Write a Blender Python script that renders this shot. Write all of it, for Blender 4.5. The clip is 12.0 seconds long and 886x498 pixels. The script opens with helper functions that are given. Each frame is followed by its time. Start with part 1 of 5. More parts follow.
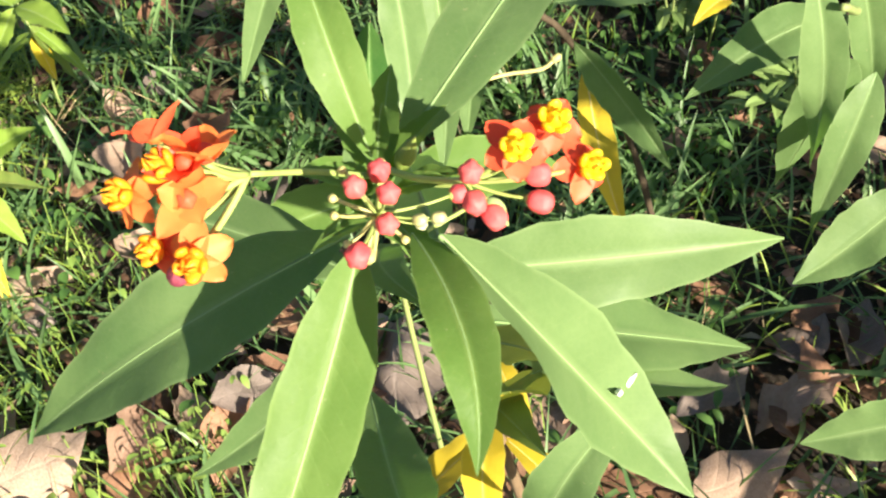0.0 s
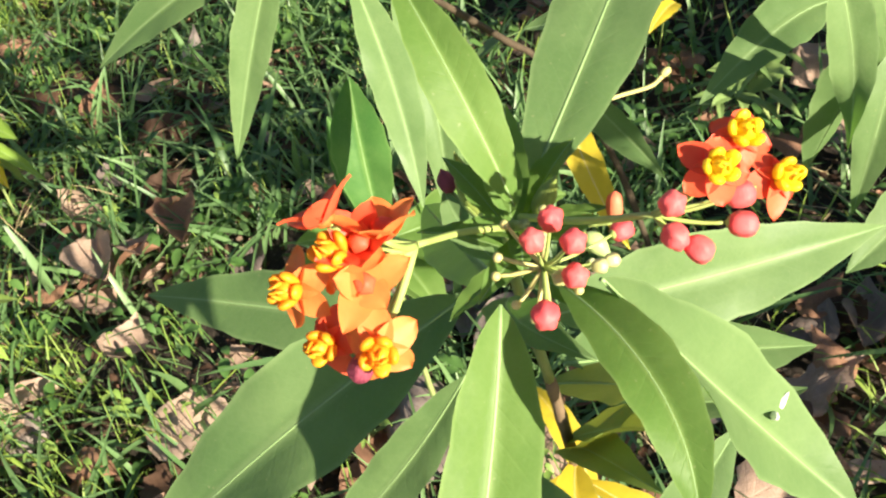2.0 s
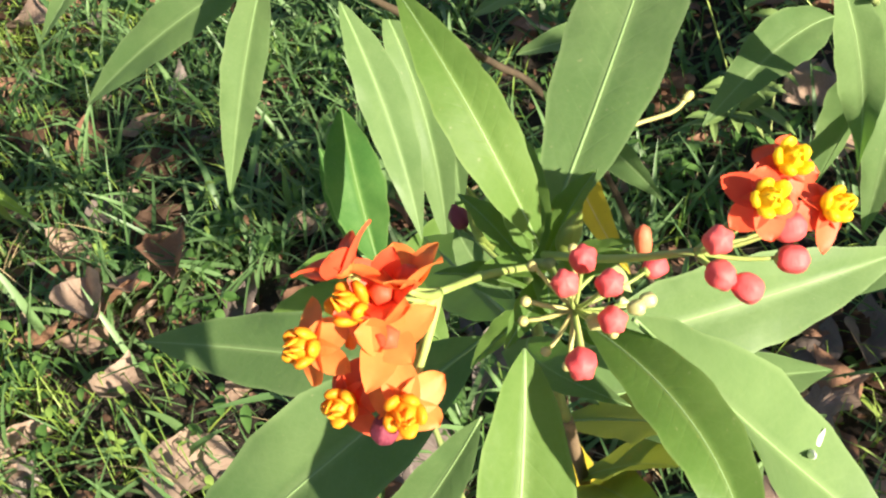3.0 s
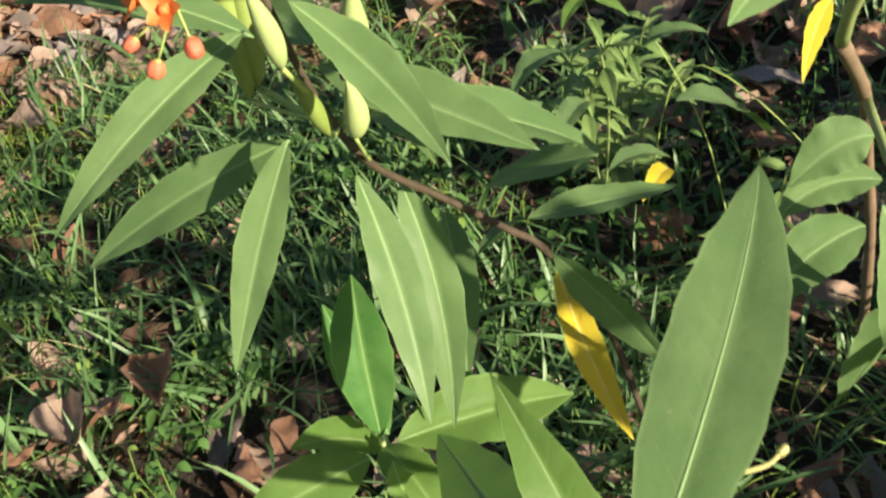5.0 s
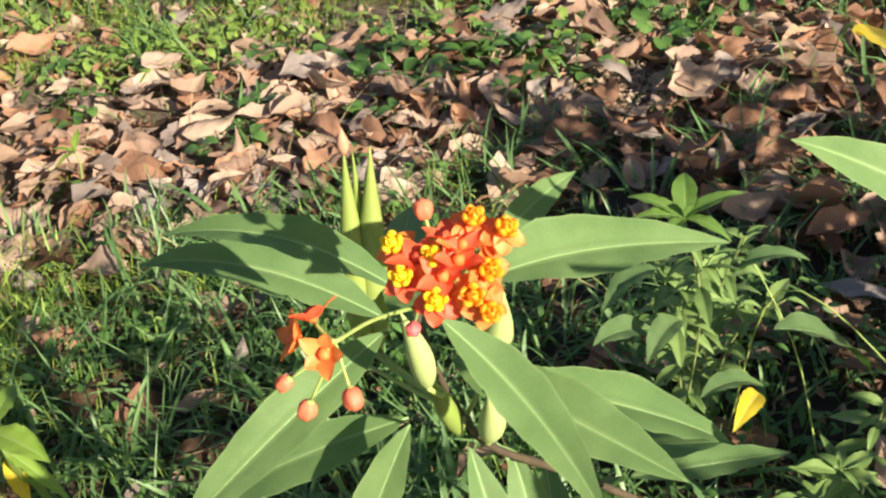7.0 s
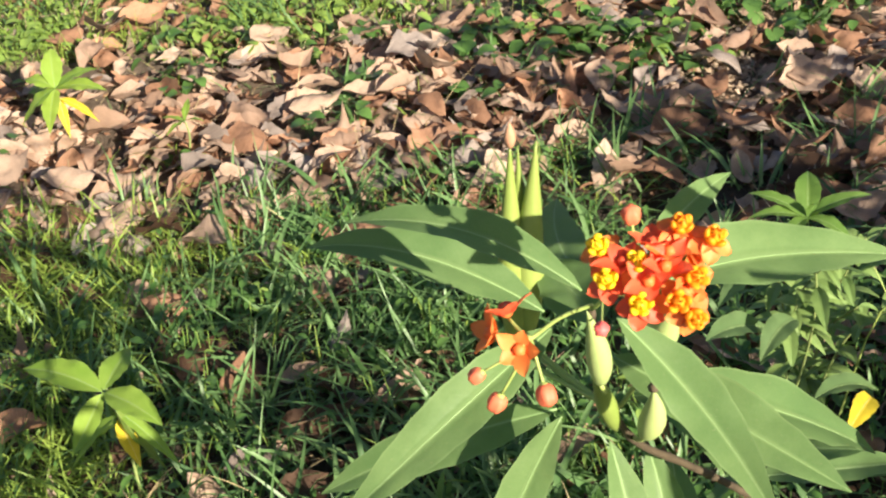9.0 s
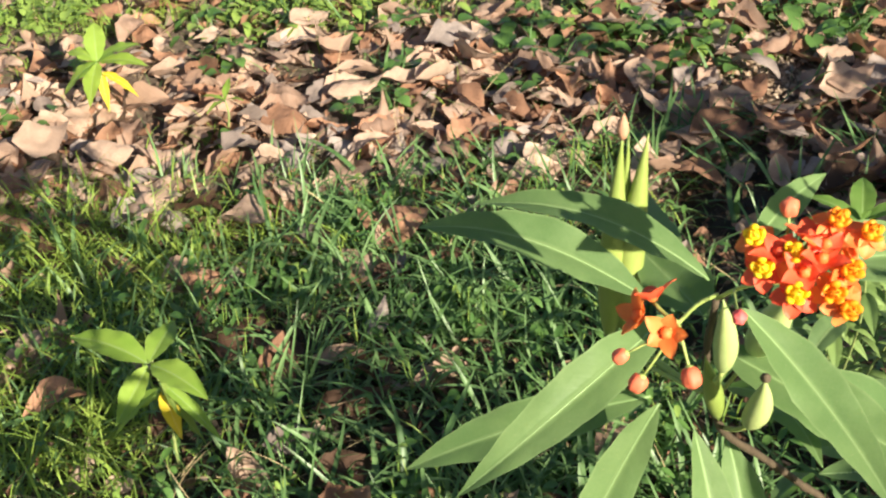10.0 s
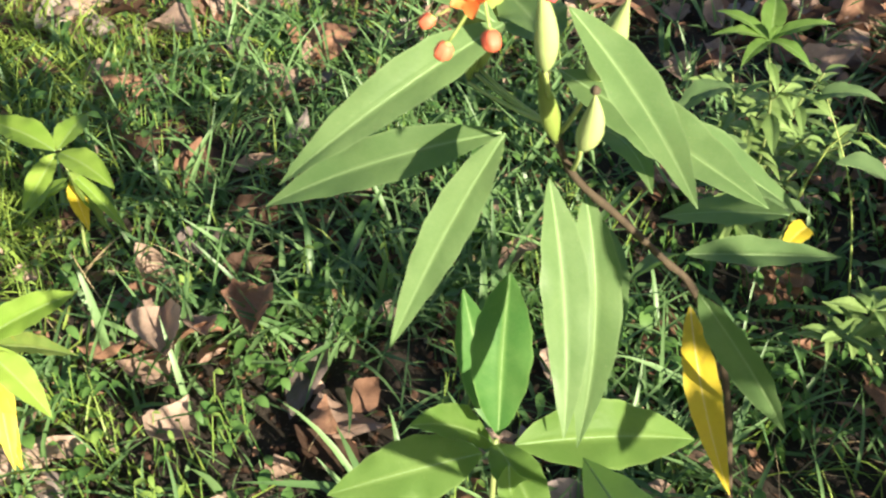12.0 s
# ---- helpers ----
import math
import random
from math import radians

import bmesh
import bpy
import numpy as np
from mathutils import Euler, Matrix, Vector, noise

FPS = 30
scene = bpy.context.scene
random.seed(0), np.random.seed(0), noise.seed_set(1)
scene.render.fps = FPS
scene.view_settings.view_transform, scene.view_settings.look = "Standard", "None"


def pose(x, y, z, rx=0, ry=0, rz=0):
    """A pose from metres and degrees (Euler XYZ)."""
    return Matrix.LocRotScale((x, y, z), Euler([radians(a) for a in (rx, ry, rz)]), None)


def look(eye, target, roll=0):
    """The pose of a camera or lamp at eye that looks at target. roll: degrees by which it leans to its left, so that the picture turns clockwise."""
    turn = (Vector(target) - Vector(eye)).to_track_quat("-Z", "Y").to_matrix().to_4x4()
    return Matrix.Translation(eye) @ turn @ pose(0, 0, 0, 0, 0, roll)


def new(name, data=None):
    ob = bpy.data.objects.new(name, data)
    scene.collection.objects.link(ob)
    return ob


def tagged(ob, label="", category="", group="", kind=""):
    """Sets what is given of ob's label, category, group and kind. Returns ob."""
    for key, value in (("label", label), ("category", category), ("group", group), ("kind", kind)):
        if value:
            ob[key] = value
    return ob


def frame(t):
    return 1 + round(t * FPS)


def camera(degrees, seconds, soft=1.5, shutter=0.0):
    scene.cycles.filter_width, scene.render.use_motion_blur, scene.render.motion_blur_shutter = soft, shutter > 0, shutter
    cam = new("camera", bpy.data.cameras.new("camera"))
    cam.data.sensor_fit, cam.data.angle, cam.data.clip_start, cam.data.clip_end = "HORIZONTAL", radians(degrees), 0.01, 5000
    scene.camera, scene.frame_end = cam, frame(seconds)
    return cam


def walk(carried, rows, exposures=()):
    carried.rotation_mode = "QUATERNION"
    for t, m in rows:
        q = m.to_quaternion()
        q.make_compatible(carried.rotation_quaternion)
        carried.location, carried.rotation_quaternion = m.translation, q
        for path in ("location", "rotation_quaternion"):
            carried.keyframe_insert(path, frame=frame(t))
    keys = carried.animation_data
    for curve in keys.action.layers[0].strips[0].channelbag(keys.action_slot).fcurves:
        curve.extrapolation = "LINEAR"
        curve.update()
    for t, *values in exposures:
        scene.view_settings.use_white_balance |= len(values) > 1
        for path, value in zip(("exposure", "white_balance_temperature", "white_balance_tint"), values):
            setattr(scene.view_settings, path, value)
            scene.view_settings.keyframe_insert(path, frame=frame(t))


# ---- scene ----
cam = camera(41.05, 12.0, soft=2.25, shutter=0.33)
PATH = [
    (0, (0.00139, -0.00041, 0.86660), (-0.14342, 1.36201, -0.59040), -10.483),
    (0.5, (-0.01500, 0.00297, 0.86351), (-0.12540, 1.38129, -0.58150), -11.507),
    (1, (-0.02455, 0.00932, 0.86090), (-0.11195, 1.39746, -0.57626), -13.323),
    (1.5, (-0.03206, 0.01509, 0.86000), (-0.09755, 1.41213, -0.56969), -15.018),
    (2, (-0.03790, 0.02010, 0.85902), (-0.08167, 1.42552, -0.56327), -16.578),
    (2.5, (-0.04109, 0.02707, 0.85417), (-0.06674, 1.44202, -0.55908), -17.409),
    (2.7, (-0.04180, 0.02952, 0.85214), (-0.06035, 1.45115, -0.55450), -17.589),
    (4.3, (-0.04452, 0.05806, 0.86017), (-0.01455, 1.52334, -0.50073), -14.863),
    (4.5, (-0.04593, 0.06460, 0.86531), (-0.00512, 1.53773, -0.48681), -14.490),
    (5, (-0.04688, 0.08210, 0.87915), (0.01652, 1.59812, -0.42379), -13.083),
    (5.5, (-0.04979, 0.10325, 0.89400), (0.03072, 1.66760, -0.34951), -11.518),
    (6, (-0.05526, 0.12285, 0.90712), (0.02769, 1.73281, -0.27657), -10.294),
    (6.5, (-0.06149, 0.13900, 0.91627), (0.00484, 1.78007, -0.22498), -9.605),
    (7, (-0.06750, 0.15254, 0.92253), (-0.03045, 1.80672, -0.20099), -9.206),
    (8.8, (-0.09712, 0.15348, 0.93728), (-0.19047, 1.79339, -0.20376), -9.636),
    (9, (-0.10212, 0.15246, 0.93651), (-0.19826, 1.79526, -0.20014), -9.108),
    (9.5, (-0.12492, 0.14629, 0.94403), (-0.23361, 1.78429, -0.19840), -8.130),
    (10, (-0.14742, 0.14047, 0.94625), (-0.25266, 1.77512, -0.20128), -6.661),
    (10.5, (-0.15398, 0.13683, 0.93857), (-0.25357, 1.75240, -0.23617), -5.104),
    (11, (-0.14679, 0.12663, 0.92450), (-0.23566, 1.69465, -0.31382), -3.934),
    (11.5, (-0.12713, 0.10700, 0.90820), (-0.19778, 1.60367, -0.41656), -3.035),
    (12, (-0.10195, 0.09914, 0.89221), (-0.14580, 1.59788, -0.43137), -2.014),
]
# the phone darkens a little over the shaded leaves
walk(cam, [(t, look(eye, target, roll)) for t, eye, target, roll in PATH], [(0.0, 1.54), (1.5, 1.52), (2.5, 1.44), (4.4, 1.22), (5.3, 1.05), (7.0, 1.26), (9.5, 1.32), (11.0, 1.41), (12.0, 1.56)])

# ---- light ----
SUN_WAY = Vector((-0.545, 0.750, -0.385)).normalized()
world = bpy.data.worlds.new("sky")
scene.world = world
world.use_nodes = True
sky = world.node_tree.nodes.new("ShaderNodeTexSky")
sky.sky_type = "NISHITA"
sky.sun_disc = False
sky.sun_elevation = math.asin(-SUN_WAY.z)
sky.sun_rotation = math.atan2(-SUN_WAY.x, -SUN_WAY.y)
back = world.node_tree.nodes["Background"]
back.inputs["Strength"].default_value = 0.045
world.node_tree.links.new(sky.outputs["Color"], back.inputs["Color"])
sun = new("sun", bpy.data.lights.new("sun", "SUN"))
sun.data.energy, sun.data.angle, sun.data.color = 5.0, radians(0.6), (1.0, 0.90, 0.70)
sun.matrix_world = look(-SUN_WAY * 8, (0, 0, 0))


# ---- materials ----
def material(name):
    m = bpy.data.materials.new(name)
    m.use_nodes = True
    nt = m.node_tree
    return m, nt, nt.nodes["Principled BSDF"], nt.nodes["Material Output"]


def maths(nt, op, a, b=None, c=None):
    n = nt.nodes.new("ShaderNodeMath")
    n.operation = op
    for k, v in enumerate((a, b, c)):
        if v is None:
            continue
        if isinstance(v, (int, float)):
            n.inputs[k].default_value = v
        else:
            nt.links.new(v, n.inputs[k])
    return n.outputs[0]


def mixed(nt, fac, a, b, blend="MIX"):
    n = nt.nodes.new("ShaderNodeMix")
    n.data_type, n.blend_type = "RGBA", blend
    for socket, v in ((n.inputs[0], fac), (n.inputs[6], a), (n.inputs[7], b)):
        if isinstance(v, (int, float)):
            socket.default_value = v
        elif isinstance(v, tuple):
            socket.default_value = (*v, 1)
        else:
            nt.links.new(v, socket)
    return n.outputs[2]


def noise_at(nt, scale, detail=3.0, rough=0.55, coord="Object", stretch=None):
    tc = nt.nodes.new("ShaderNodeTexCoord")
    n = nt.nodes.new("ShaderNodeTexNoise")
    n.inputs["Scale"].default_value = scale
    n.inputs["Detail"].default_value = detail
    n.inputs["Roughness"].default_value = rough
    out = tc.outputs[coord]
    if stretch:
        mp = nt.nodes.new("ShaderNodeMapping")
        mp.inputs["Scale"].default_value = stretch
        nt.links.new(out, mp.inputs["Vector"])
        out = mp.outputs["Vector"]
    nt.links.new(out, n.inputs["Vector"])
    return n.outputs[0]


def spread(nt, value, low, high, to_low=0.0, to_high=1.0):
    n = nt.nodes.new("ShaderNodeMapRange")
    nt.links.new(value, n.inputs[0])
    for k, v in enumerate((low, high, to_low, to_high)):
        n.inputs[k + 1].default_value = v
    return n.outputs[0]


def bumped(nt, shader, height, strength, distance):
    b = nt.nodes.new("ShaderNodeBump")
    b.inputs["Strength"].default_value = strength
    b.inputs["Distance"].default_value = distance
    nt.links.new(height, b.inputs["Height"])
    nt.links.new(b.outputs[0], shader.inputs["Normal"])
    return b


def glowing_through(nt, shader, out, colour, share, bump=None):
    """Lets light pass through a thin leaf or petal."""
    thin = nt.nodes.new("ShaderNodeBsdfTranslucent")
    if isinstance(colour, tuple):
        thin.inputs["Color"].default_value = (*colour, 1)
    else:
        nt.links.new(colour, thin.inputs["Color"])
    mix = nt.nodes.new("ShaderNodeMixShader")
    mix.inputs[0].default_value = share
    nt.links.new(shader.outputs[0], mix.inputs[1])
    nt.links.new(thin.outputs[0], mix.inputs[2])
    nt.links.new(mix.outputs[0], out.inputs["Surface"])


def leaf_material(name, dark, light, vein, through_colour, blotch=None, share=0.28, rough=0.5):
    m, nt, sh, out = material(name)
    uv = nt.nodes.new("ShaderNodeUVMap")
    uv.uv_map = "leaf"
    sep = nt.nodes.new("ShaderNodeSeparateXYZ")
    nt.links.new(uv.outputs[0], sep.inputs[0])
    across = maths(nt, "ABSOLUTE", maths(nt, "SUBTRACT", maths(nt, "MULTIPLY", sep.outputs[0], 2.0), 1.0))
    along = sep.outputs[1]
    wobble = maths(nt, "MULTIPLY", noise_at(nt, 60, 2), 0.5)
    phase = maths(nt, "ADD", maths(nt, "SUBTRACT", maths(nt, "MULTIPLY", along, 17.0), maths(nt, "MULTIPLY", across, 1.7)), wobble)
    saw = maths(nt, "ABSOLUTE", maths(nt, "SUBTRACT", maths(nt, "FRACT", phase), 0.5))
    side = spread(nt, saw, 0.0, 0.10, 1.0, 0.0)
    side = maths(nt, "MULTIPLY", side, spread(nt, across, 0.0, 0.9, 0.8, 0.1))
    rim = spread(nt, across, 0.9, 1.0, 0.0, 0.35)
    info = nt.nodes.new("ShaderNodeObjectInfo")
    broad = spread(nt, noise_at(nt, 38, 3), 0.32, 0.68)
    fine = spread(nt, noise_at(nt, 420, 3, 0.6), 0.3, 0.7)
    colour = mixed(nt, maths(nt, "ADD", maths(nt, "MULTIPLY", broad, 0.55), maths(nt, "MULTIPLY", info.outputs["Random"], 0.45)), dark, light)
    colour = mixed(nt, maths(nt, "MULTIPLY", fine, 0.22), colour, dark, "MIX")
    colour = mixed(nt, maths(nt, "MULTIPLY", side, 0.07), colour, vein)
    colour = mixed(nt, rim, colour, vein)
    # the pale, soft band along the midrib
    band = spread(nt, across, 0.02, 0.14, 0.42, 0.0)
    colour = mixed(nt, band, colour, vein)
    if blotch:
        spots = spread(nt, noise_at(nt, 95, 4, 0.65), 0.60, 0.70)
        colour = mixed(nt, maths(nt, "MULTIPLY", spots, 0.6), colour, blotch)
    # a fine net of veins, and dusty grey-green patches
    cells = nt.nodes.new("ShaderNodeTexVoronoi")
    cells.feature = "DISTANCE_TO_EDGE"
    cells.inputs["Scale"].default_value = 520
    nt.links.new(nt.nodes.new("ShaderNodeTexCoord").outputs["Object"], cells.inputs["Vector"])
    net = spread(nt, cells.outputs["Distance"], 0.0, 0.14, 1.0, 0.0)
    colour = mixed(nt, maths(nt, "MULTIPLY", net, 0.06), colour, vein)
    dusty = spread(nt, noise_at(nt, 22, 5, 0.7), 0.48, 0.72)
    colour = mixed(nt, maths(nt, "MULTIPLY", dusty, 0.22), colour, vein)
    specks = spread(nt, noise_at(nt, 900, 1), 0.74, 0.80)
    colour = mixed(nt, maths(nt, "MULTIPLY", specks, 0.35), colour, (0.42, 0.40, 0.22))
    nt.links.new(colour, sh.inputs["Base Color"])
    nt.links.new(spread(nt, broad, 0, 1, rough - 0.06, rough + 0.1), sh.inputs["Roughness"])
    sh.inputs["Specular IOR Level"].default_value = 0.26
    height = maths(nt, "ADD", maths(nt, "MULTIPLY", side, -0.12), maths(nt, "MULTIPLY", noise_at(nt, 260, 3), 0.5))
    bumped(nt, sh, height, 0.5, 0.0008)
    glowing_through(nt, sh, out, through_colour, share)
    return m


def plain_material(name, dark, light, scale, rough, bump=0.3, size=0.001, share=0.0, through_colour=None, stretch=None, spec=0.4):
    """Two tones by noise and by object, with fine relief."""
    m, nt, sh, out = material(name)
    info = nt.nodes.new("ShaderNodeObjectInfo")
    geo = nt.nodes.new("ShaderNodeNewGeometry")
    n = noise_at(nt, scale, 4, 0.6, stretch=stretch)
    f = maths(nt, "ADD", maths(nt, "MULTIPLY", spread(nt, n, 0.3, 0.7), 0.5), maths(nt, "MULTIPLY", maths(nt, "FRACT", maths(nt, "ADD", info.outputs["Random"], geo.outputs["Random Per Island"])), 0.5))
    colour = mixed(nt, f, dark, light)
    nt.links.new(colour, sh.inputs["Base Color"])
    sh.inputs["Roughness"].default_value = rough
    sh.inputs["Specular IOR Level"].default_value = spec
    bumped(nt, sh, noise_at(nt, scale * 6, 4, 0.65), bump, size)
    if share:
        glowing_through(nt, sh, out, through_colour or colour, share)
    return m


GREEN = leaf_material("milkweed_leaf_green", (0.100, 0.178, 0.066), (0.160, 0.248, 0.092), (0.30, 0.41, 0.185), (0.18, 0.37, 0.05))
YOUNG = leaf_material("young_leaf_green", (0.098, 0.192, 0.042), (0.144, 0.242, 0.056), (0.30, 0.42, 0.14), (0.24, 0.40, 0.03), share=0.34)
SPROUT = leaf_material("sprout_leaf_green", (0.050, 0.148, 0.034), (0.088, 0.215, 0.046), (0.28, 0.44, 0.13), (0.13, 0.32, 0.03))
WEED_LEAF = leaf_material("weed_leaf_dull_green", (0.095, 0.170, 0.070), (0.165, 0.255, 0.105), (0.26, 0.34, 0.15), (0.15, 0.28, 0.04))
LIME = leaf_material("seedling_leaf_green", (0.19, 0.325, 0.047), (0.30, 0.425, 0.076), (0.38, 0.50, 0.15), (0.34, 0.50, 0.03), share=0.34)
OLIVE = leaf_material("aged_leaf_olive", (0.16, 0.26, 0.06), (0.28, 0.34, 0.07), (0.42, 0.42, 0.14), (0.25, 0.28, 0.03), blotch=(0.38, 0.30, 0.05))
YELLOW = leaf_material("withered_leaf_yellow", (0.64, 0.47, 0.035), (0.80, 0.62, 0.05), (0.82, 0.68, 0.16), (0.78, 0.58, 0.03), blotch=(0.50, 0.32, 0.05), share=0.36)
RIB = plain_material("leaf_midrib", (0.205, 0.325, 0.125), (0.265, 0.390, 0.160), 200, 0.45, 0.2, 0.0003)
RIB_YELLOW = plain_material("withered_midrib", (0.72, 0.55, 0.16), (0.82, 0.66, 0.28), 200, 0.5, 0.2, 0.0003)
STEM = plain_material("stem_green", (0.19, 0.26, 0.09), (0.30, 0.34, 0.13), 90, 0.5, 0.3, 0.0006, stretch=(1, 1, 0.2))
# bark darkened for the shade on the far stem; also a pod's dark tip
BARK_DARK = plain_material("stem_dark_brown", (0.060, 0.043, 0.028), (0.135, 0.100, 0.062), 120, 0.75, 0.6, 0.001, stretch=(1, 1, 0.3))
BARK = plain_material("stem_brown", (0.13, 0.085, 0.052), (0.26, 0.180, 0.11), 120, 0.75, 0.6, 0.001, stretch=(1, 1, 0.3))
STALK = plain_material("flower_stalk", (0.29, 0.39, 0.10), (0.42, 0.49, 0.16), 150, 0.45, 0.2, 0.0003)
PETAL_RED = plain_material("petal_red", (0.81, 0.085, 0.038), (0.93, 0.19, 0.085), 160, 0.5, 0.3, 0.0004, share=0.32, through_colour=(0.85, 0.10, 0.03))
PETAL_ORANGE = plain_material("petal_orange", (0.86, 0.205, 0.050), (0.94, 0.345, 0.10), 160, 0.5, 0.3, 0.0004, share=0.34, through_colour=(0.92, 0.26, 0.05))
CROWN_YELLOW = plain_material("crown_yellow", (0.92, 0.66, 0.02), (0.97, 0.80, 0.04), 200, 0.45, 0.2, 0.0003, share=0.40, through_colour=(0.97, 0.72, 0.02))
CROWN_ORANGE = plain_material("crown_orange", (0.90, 0.34, 0.02), (0.96, 0.52, 0.03), 200, 0.45, 0.2, 0.0003, share=0.40, through_colour=(0.95, 0.46, 0.02))
BUD_PINK = plain_material("bud_coral_pink", (0.84, 0.085, 0.11), (0.92, 0.19, 0.18), 170, 0.52, 0.35, 0.0005, share=0.2, through_colour=(0.8, 0.12, 0.08))
STALK_PALE = plain_material("pedicel_pale", (0.50, 0.46, 0.16), (0.64, 0.56, 0.25), 150, 0.5, 0.2, 0.0003)
BUD_CREAM = plain_material("bud_cream", (0.52, 0.52, 0.27), (0.66, 0.63, 0.38), 170, 0.45, 0.25, 0.0004)
BUD_CORAL = plain_material("bud_coral_orange", (0.76, 0.15, 0.08), (0.88, 0.27, 0.14), 170, 0.52, 0.35, 0.0005, share=0.2, through_colour=(0.8, 0.15, 0.06))
BUD_GREEN = plain_material("bud_pale_green", (0.42, 0.44, 0.16), (0.58, 0.55, 0.27), 170, 0.4, 0.25, 0.0004)
WILT = plain_material("wilted_flower_purple", (0.20, 0.03, 0.06), (0.32, 0.06, 0.10), 220, 0.6, 0.6, 0.0008)
WHITE = plain_material("white_fluff", (0.75, 0.75, 0.72), (0.85, 0.85, 0.82), 300, 0.8, 0.3, 0.0004)
POD_PALE = plain_material("fresh_pod_lime", (0.36, 0.46, 0.17), (0.48, 0.56, 0.24), 110, 0.42, 0.3, 0.0006, stretch=(1, 1, 0.25))
POD = plain_material("seed_pod_green", (0.32, 0.41, 0.15), (0.44, 0.51, 0.21), 110, 0.45, 0.3, 0.0006, stretch=(1, 1, 0.25))
POD_LIME = plain_material("young_pod_lime", (0.19, 0.265, 0.055), (0.28, 0.34, 0.095), 110, 0.42, 0.3, 0.0006, stretch=(1, 1, 0.25))
TIP_PINK = plain_material("withered_pod_tip", (0.38, 0.18, 0.11), (0.55, 0.30, 0.19), 200, 0.7, 0.4, 0.0006)


def dry_leaf_material(name, dark, light, stain):
    m, nt, sh, out = material(name)
    uv = nt.nodes.new("ShaderNodeUVMap")
    uv.uv_map = "leaf"
    sep = nt.nodes.new("ShaderNodeSeparateXYZ")
    nt.links.new(uv.outputs[0], sep.inputs[0])
    across = maths(nt, "ABSOLUTE", maths(nt, "SUBTRACT", maths(nt, "MULTIPLY", sep.outputs[0], 2.0), 1.0))
    phase = maths(nt, "SUBTRACT", maths(nt, "MULTIPLY", sep.outputs[1], 8.0), maths(nt, "MULTIPLY", across, 2.2))
    saw = maths(nt, "ABSOLUTE", maths(nt, "SUBTRACT", maths(nt, "FRACT", phase), 0.5))
    veins = maths(nt, "MAXIMUM", spread(nt, saw, 0.0, 0.09, 1, 0), spread(nt, across, 0.0, 0.06, 1, 0))
    info = nt.nodes.new("ShaderNodeObjectInfo")
    geo = nt.nodes.new("ShaderNodeNewGeometry")
    pick = maths(nt, "FRACT", maths(nt, "ADD", info.outputs["Random"], geo.outputs["Random Per Island"]))
    blot = spread(nt, noise_at(nt, 55, 5, 0.65), 0.35, 0.68)
    colour = mixed(nt, pick, dark, light)
    colour = mixed(nt, maths(nt, "MULTIPLY", blot, 0.5), colour, stain)
    colour = mixed(nt, maths(nt, "MULTIPLY", veins, 0.16), colour, light)
    spots = spread(nt, noise_at(nt, 240, 3), 0.66, 0.74)
    colour = mixed(nt, maths(nt, "MULTIPLY", spots, 0.55), colour, (0.06, 0.035, 0.02))
    nt.links.new(colour, sh.inputs["Base Color"])
    sh.inputs["Roughness"].default_value = 0.62
    sh.inputs["Specular IOR Level"].default_value = 0.3
    bumped(nt, sh, maths(nt, "ADD", maths(nt, "MULTIPLY", veins, 0.6), noise_at(nt, 150, 4)), 0.5, 0.0015)
    glowing_through(nt, sh, out, mixed(nt, 0.25, colour, (0.66, 0.34, 0.15)), 0.22)
    return m


DRY_TAN = dry_leaf_material("dry_leaf_tan", (0.34, 0.215, 0.160), (0.61, 0.455, 0.365), (0.24, 0.135, 0.085))
DRY_RUST = dry_leaf_material("dry_leaf_rust", (0.22, 0.118, 0.076), (0.56, 0.305, 0.195), (0.12, 0.06, 0.035))
DRY_GREY = dry_leaf_material("dry_leaf_grey", (0.21, 0.165, 0.150), (0.50, 0.415, 0.385), (0.12, 0.09, 0.07))
# dead-leaf brown with the shade of the grass hollows put into its colour
DRY_SHADED = dry_leaf_material("dry_leaf_shaded", (0.050, 0.028, 0.018), (0.17, 0.092, 0.058), (0.036, 0.020, 0.013))
DRY_PALE = dry_leaf_material("dry_leaf_pale", (0.40, 0.30, 0.22), (0.72, 0.58, 0.45), (0.30, 0.20, 0.13))
GRASS = plain_material("grass_green", (0.044, 0.112, 0.036), (0.225, 0.360, 0.142), 9, 0.40, 0.15, 0.0004, share=0.27, through_colour=(0.15, 0.32, 0.05), spec=0.4)
# yellow-green blades; their light tone also stands in for sunlight on the lawn
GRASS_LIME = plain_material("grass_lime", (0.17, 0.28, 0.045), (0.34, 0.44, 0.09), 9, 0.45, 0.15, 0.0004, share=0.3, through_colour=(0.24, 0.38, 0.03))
STRAW = plain_material("dry_straw", (0.26, 0.19, 0.10), (0.48, 0.38, 0.22), 30, 0.6, 0.2, 0.0004)
HERB = plain_material("herb_green", (0.05, 0.125, 0.032), (0.135, 0.25, 0.065), 25, 0.42, 0.25, 0.0006, share=0.25, through_colour=(0.14, 0.32, 0.03))
WEED_DULL = plain_material("weed_dull_green", (0.135, 0.225, 0.068), (0.250, 0.350, 0.115), 40, 0.45, 0.25, 0.0006, share=0.2, through_colour=(0.14, 0.26, 0.04))
WEED = plain_material("weed_green", (0.17, 0.29, 0.06), (0.33, 0.45, 0.11), 40, 0.42, 0.25, 0.0006, share=0.32, through_colour=(0.18, 0.32, 0.04))


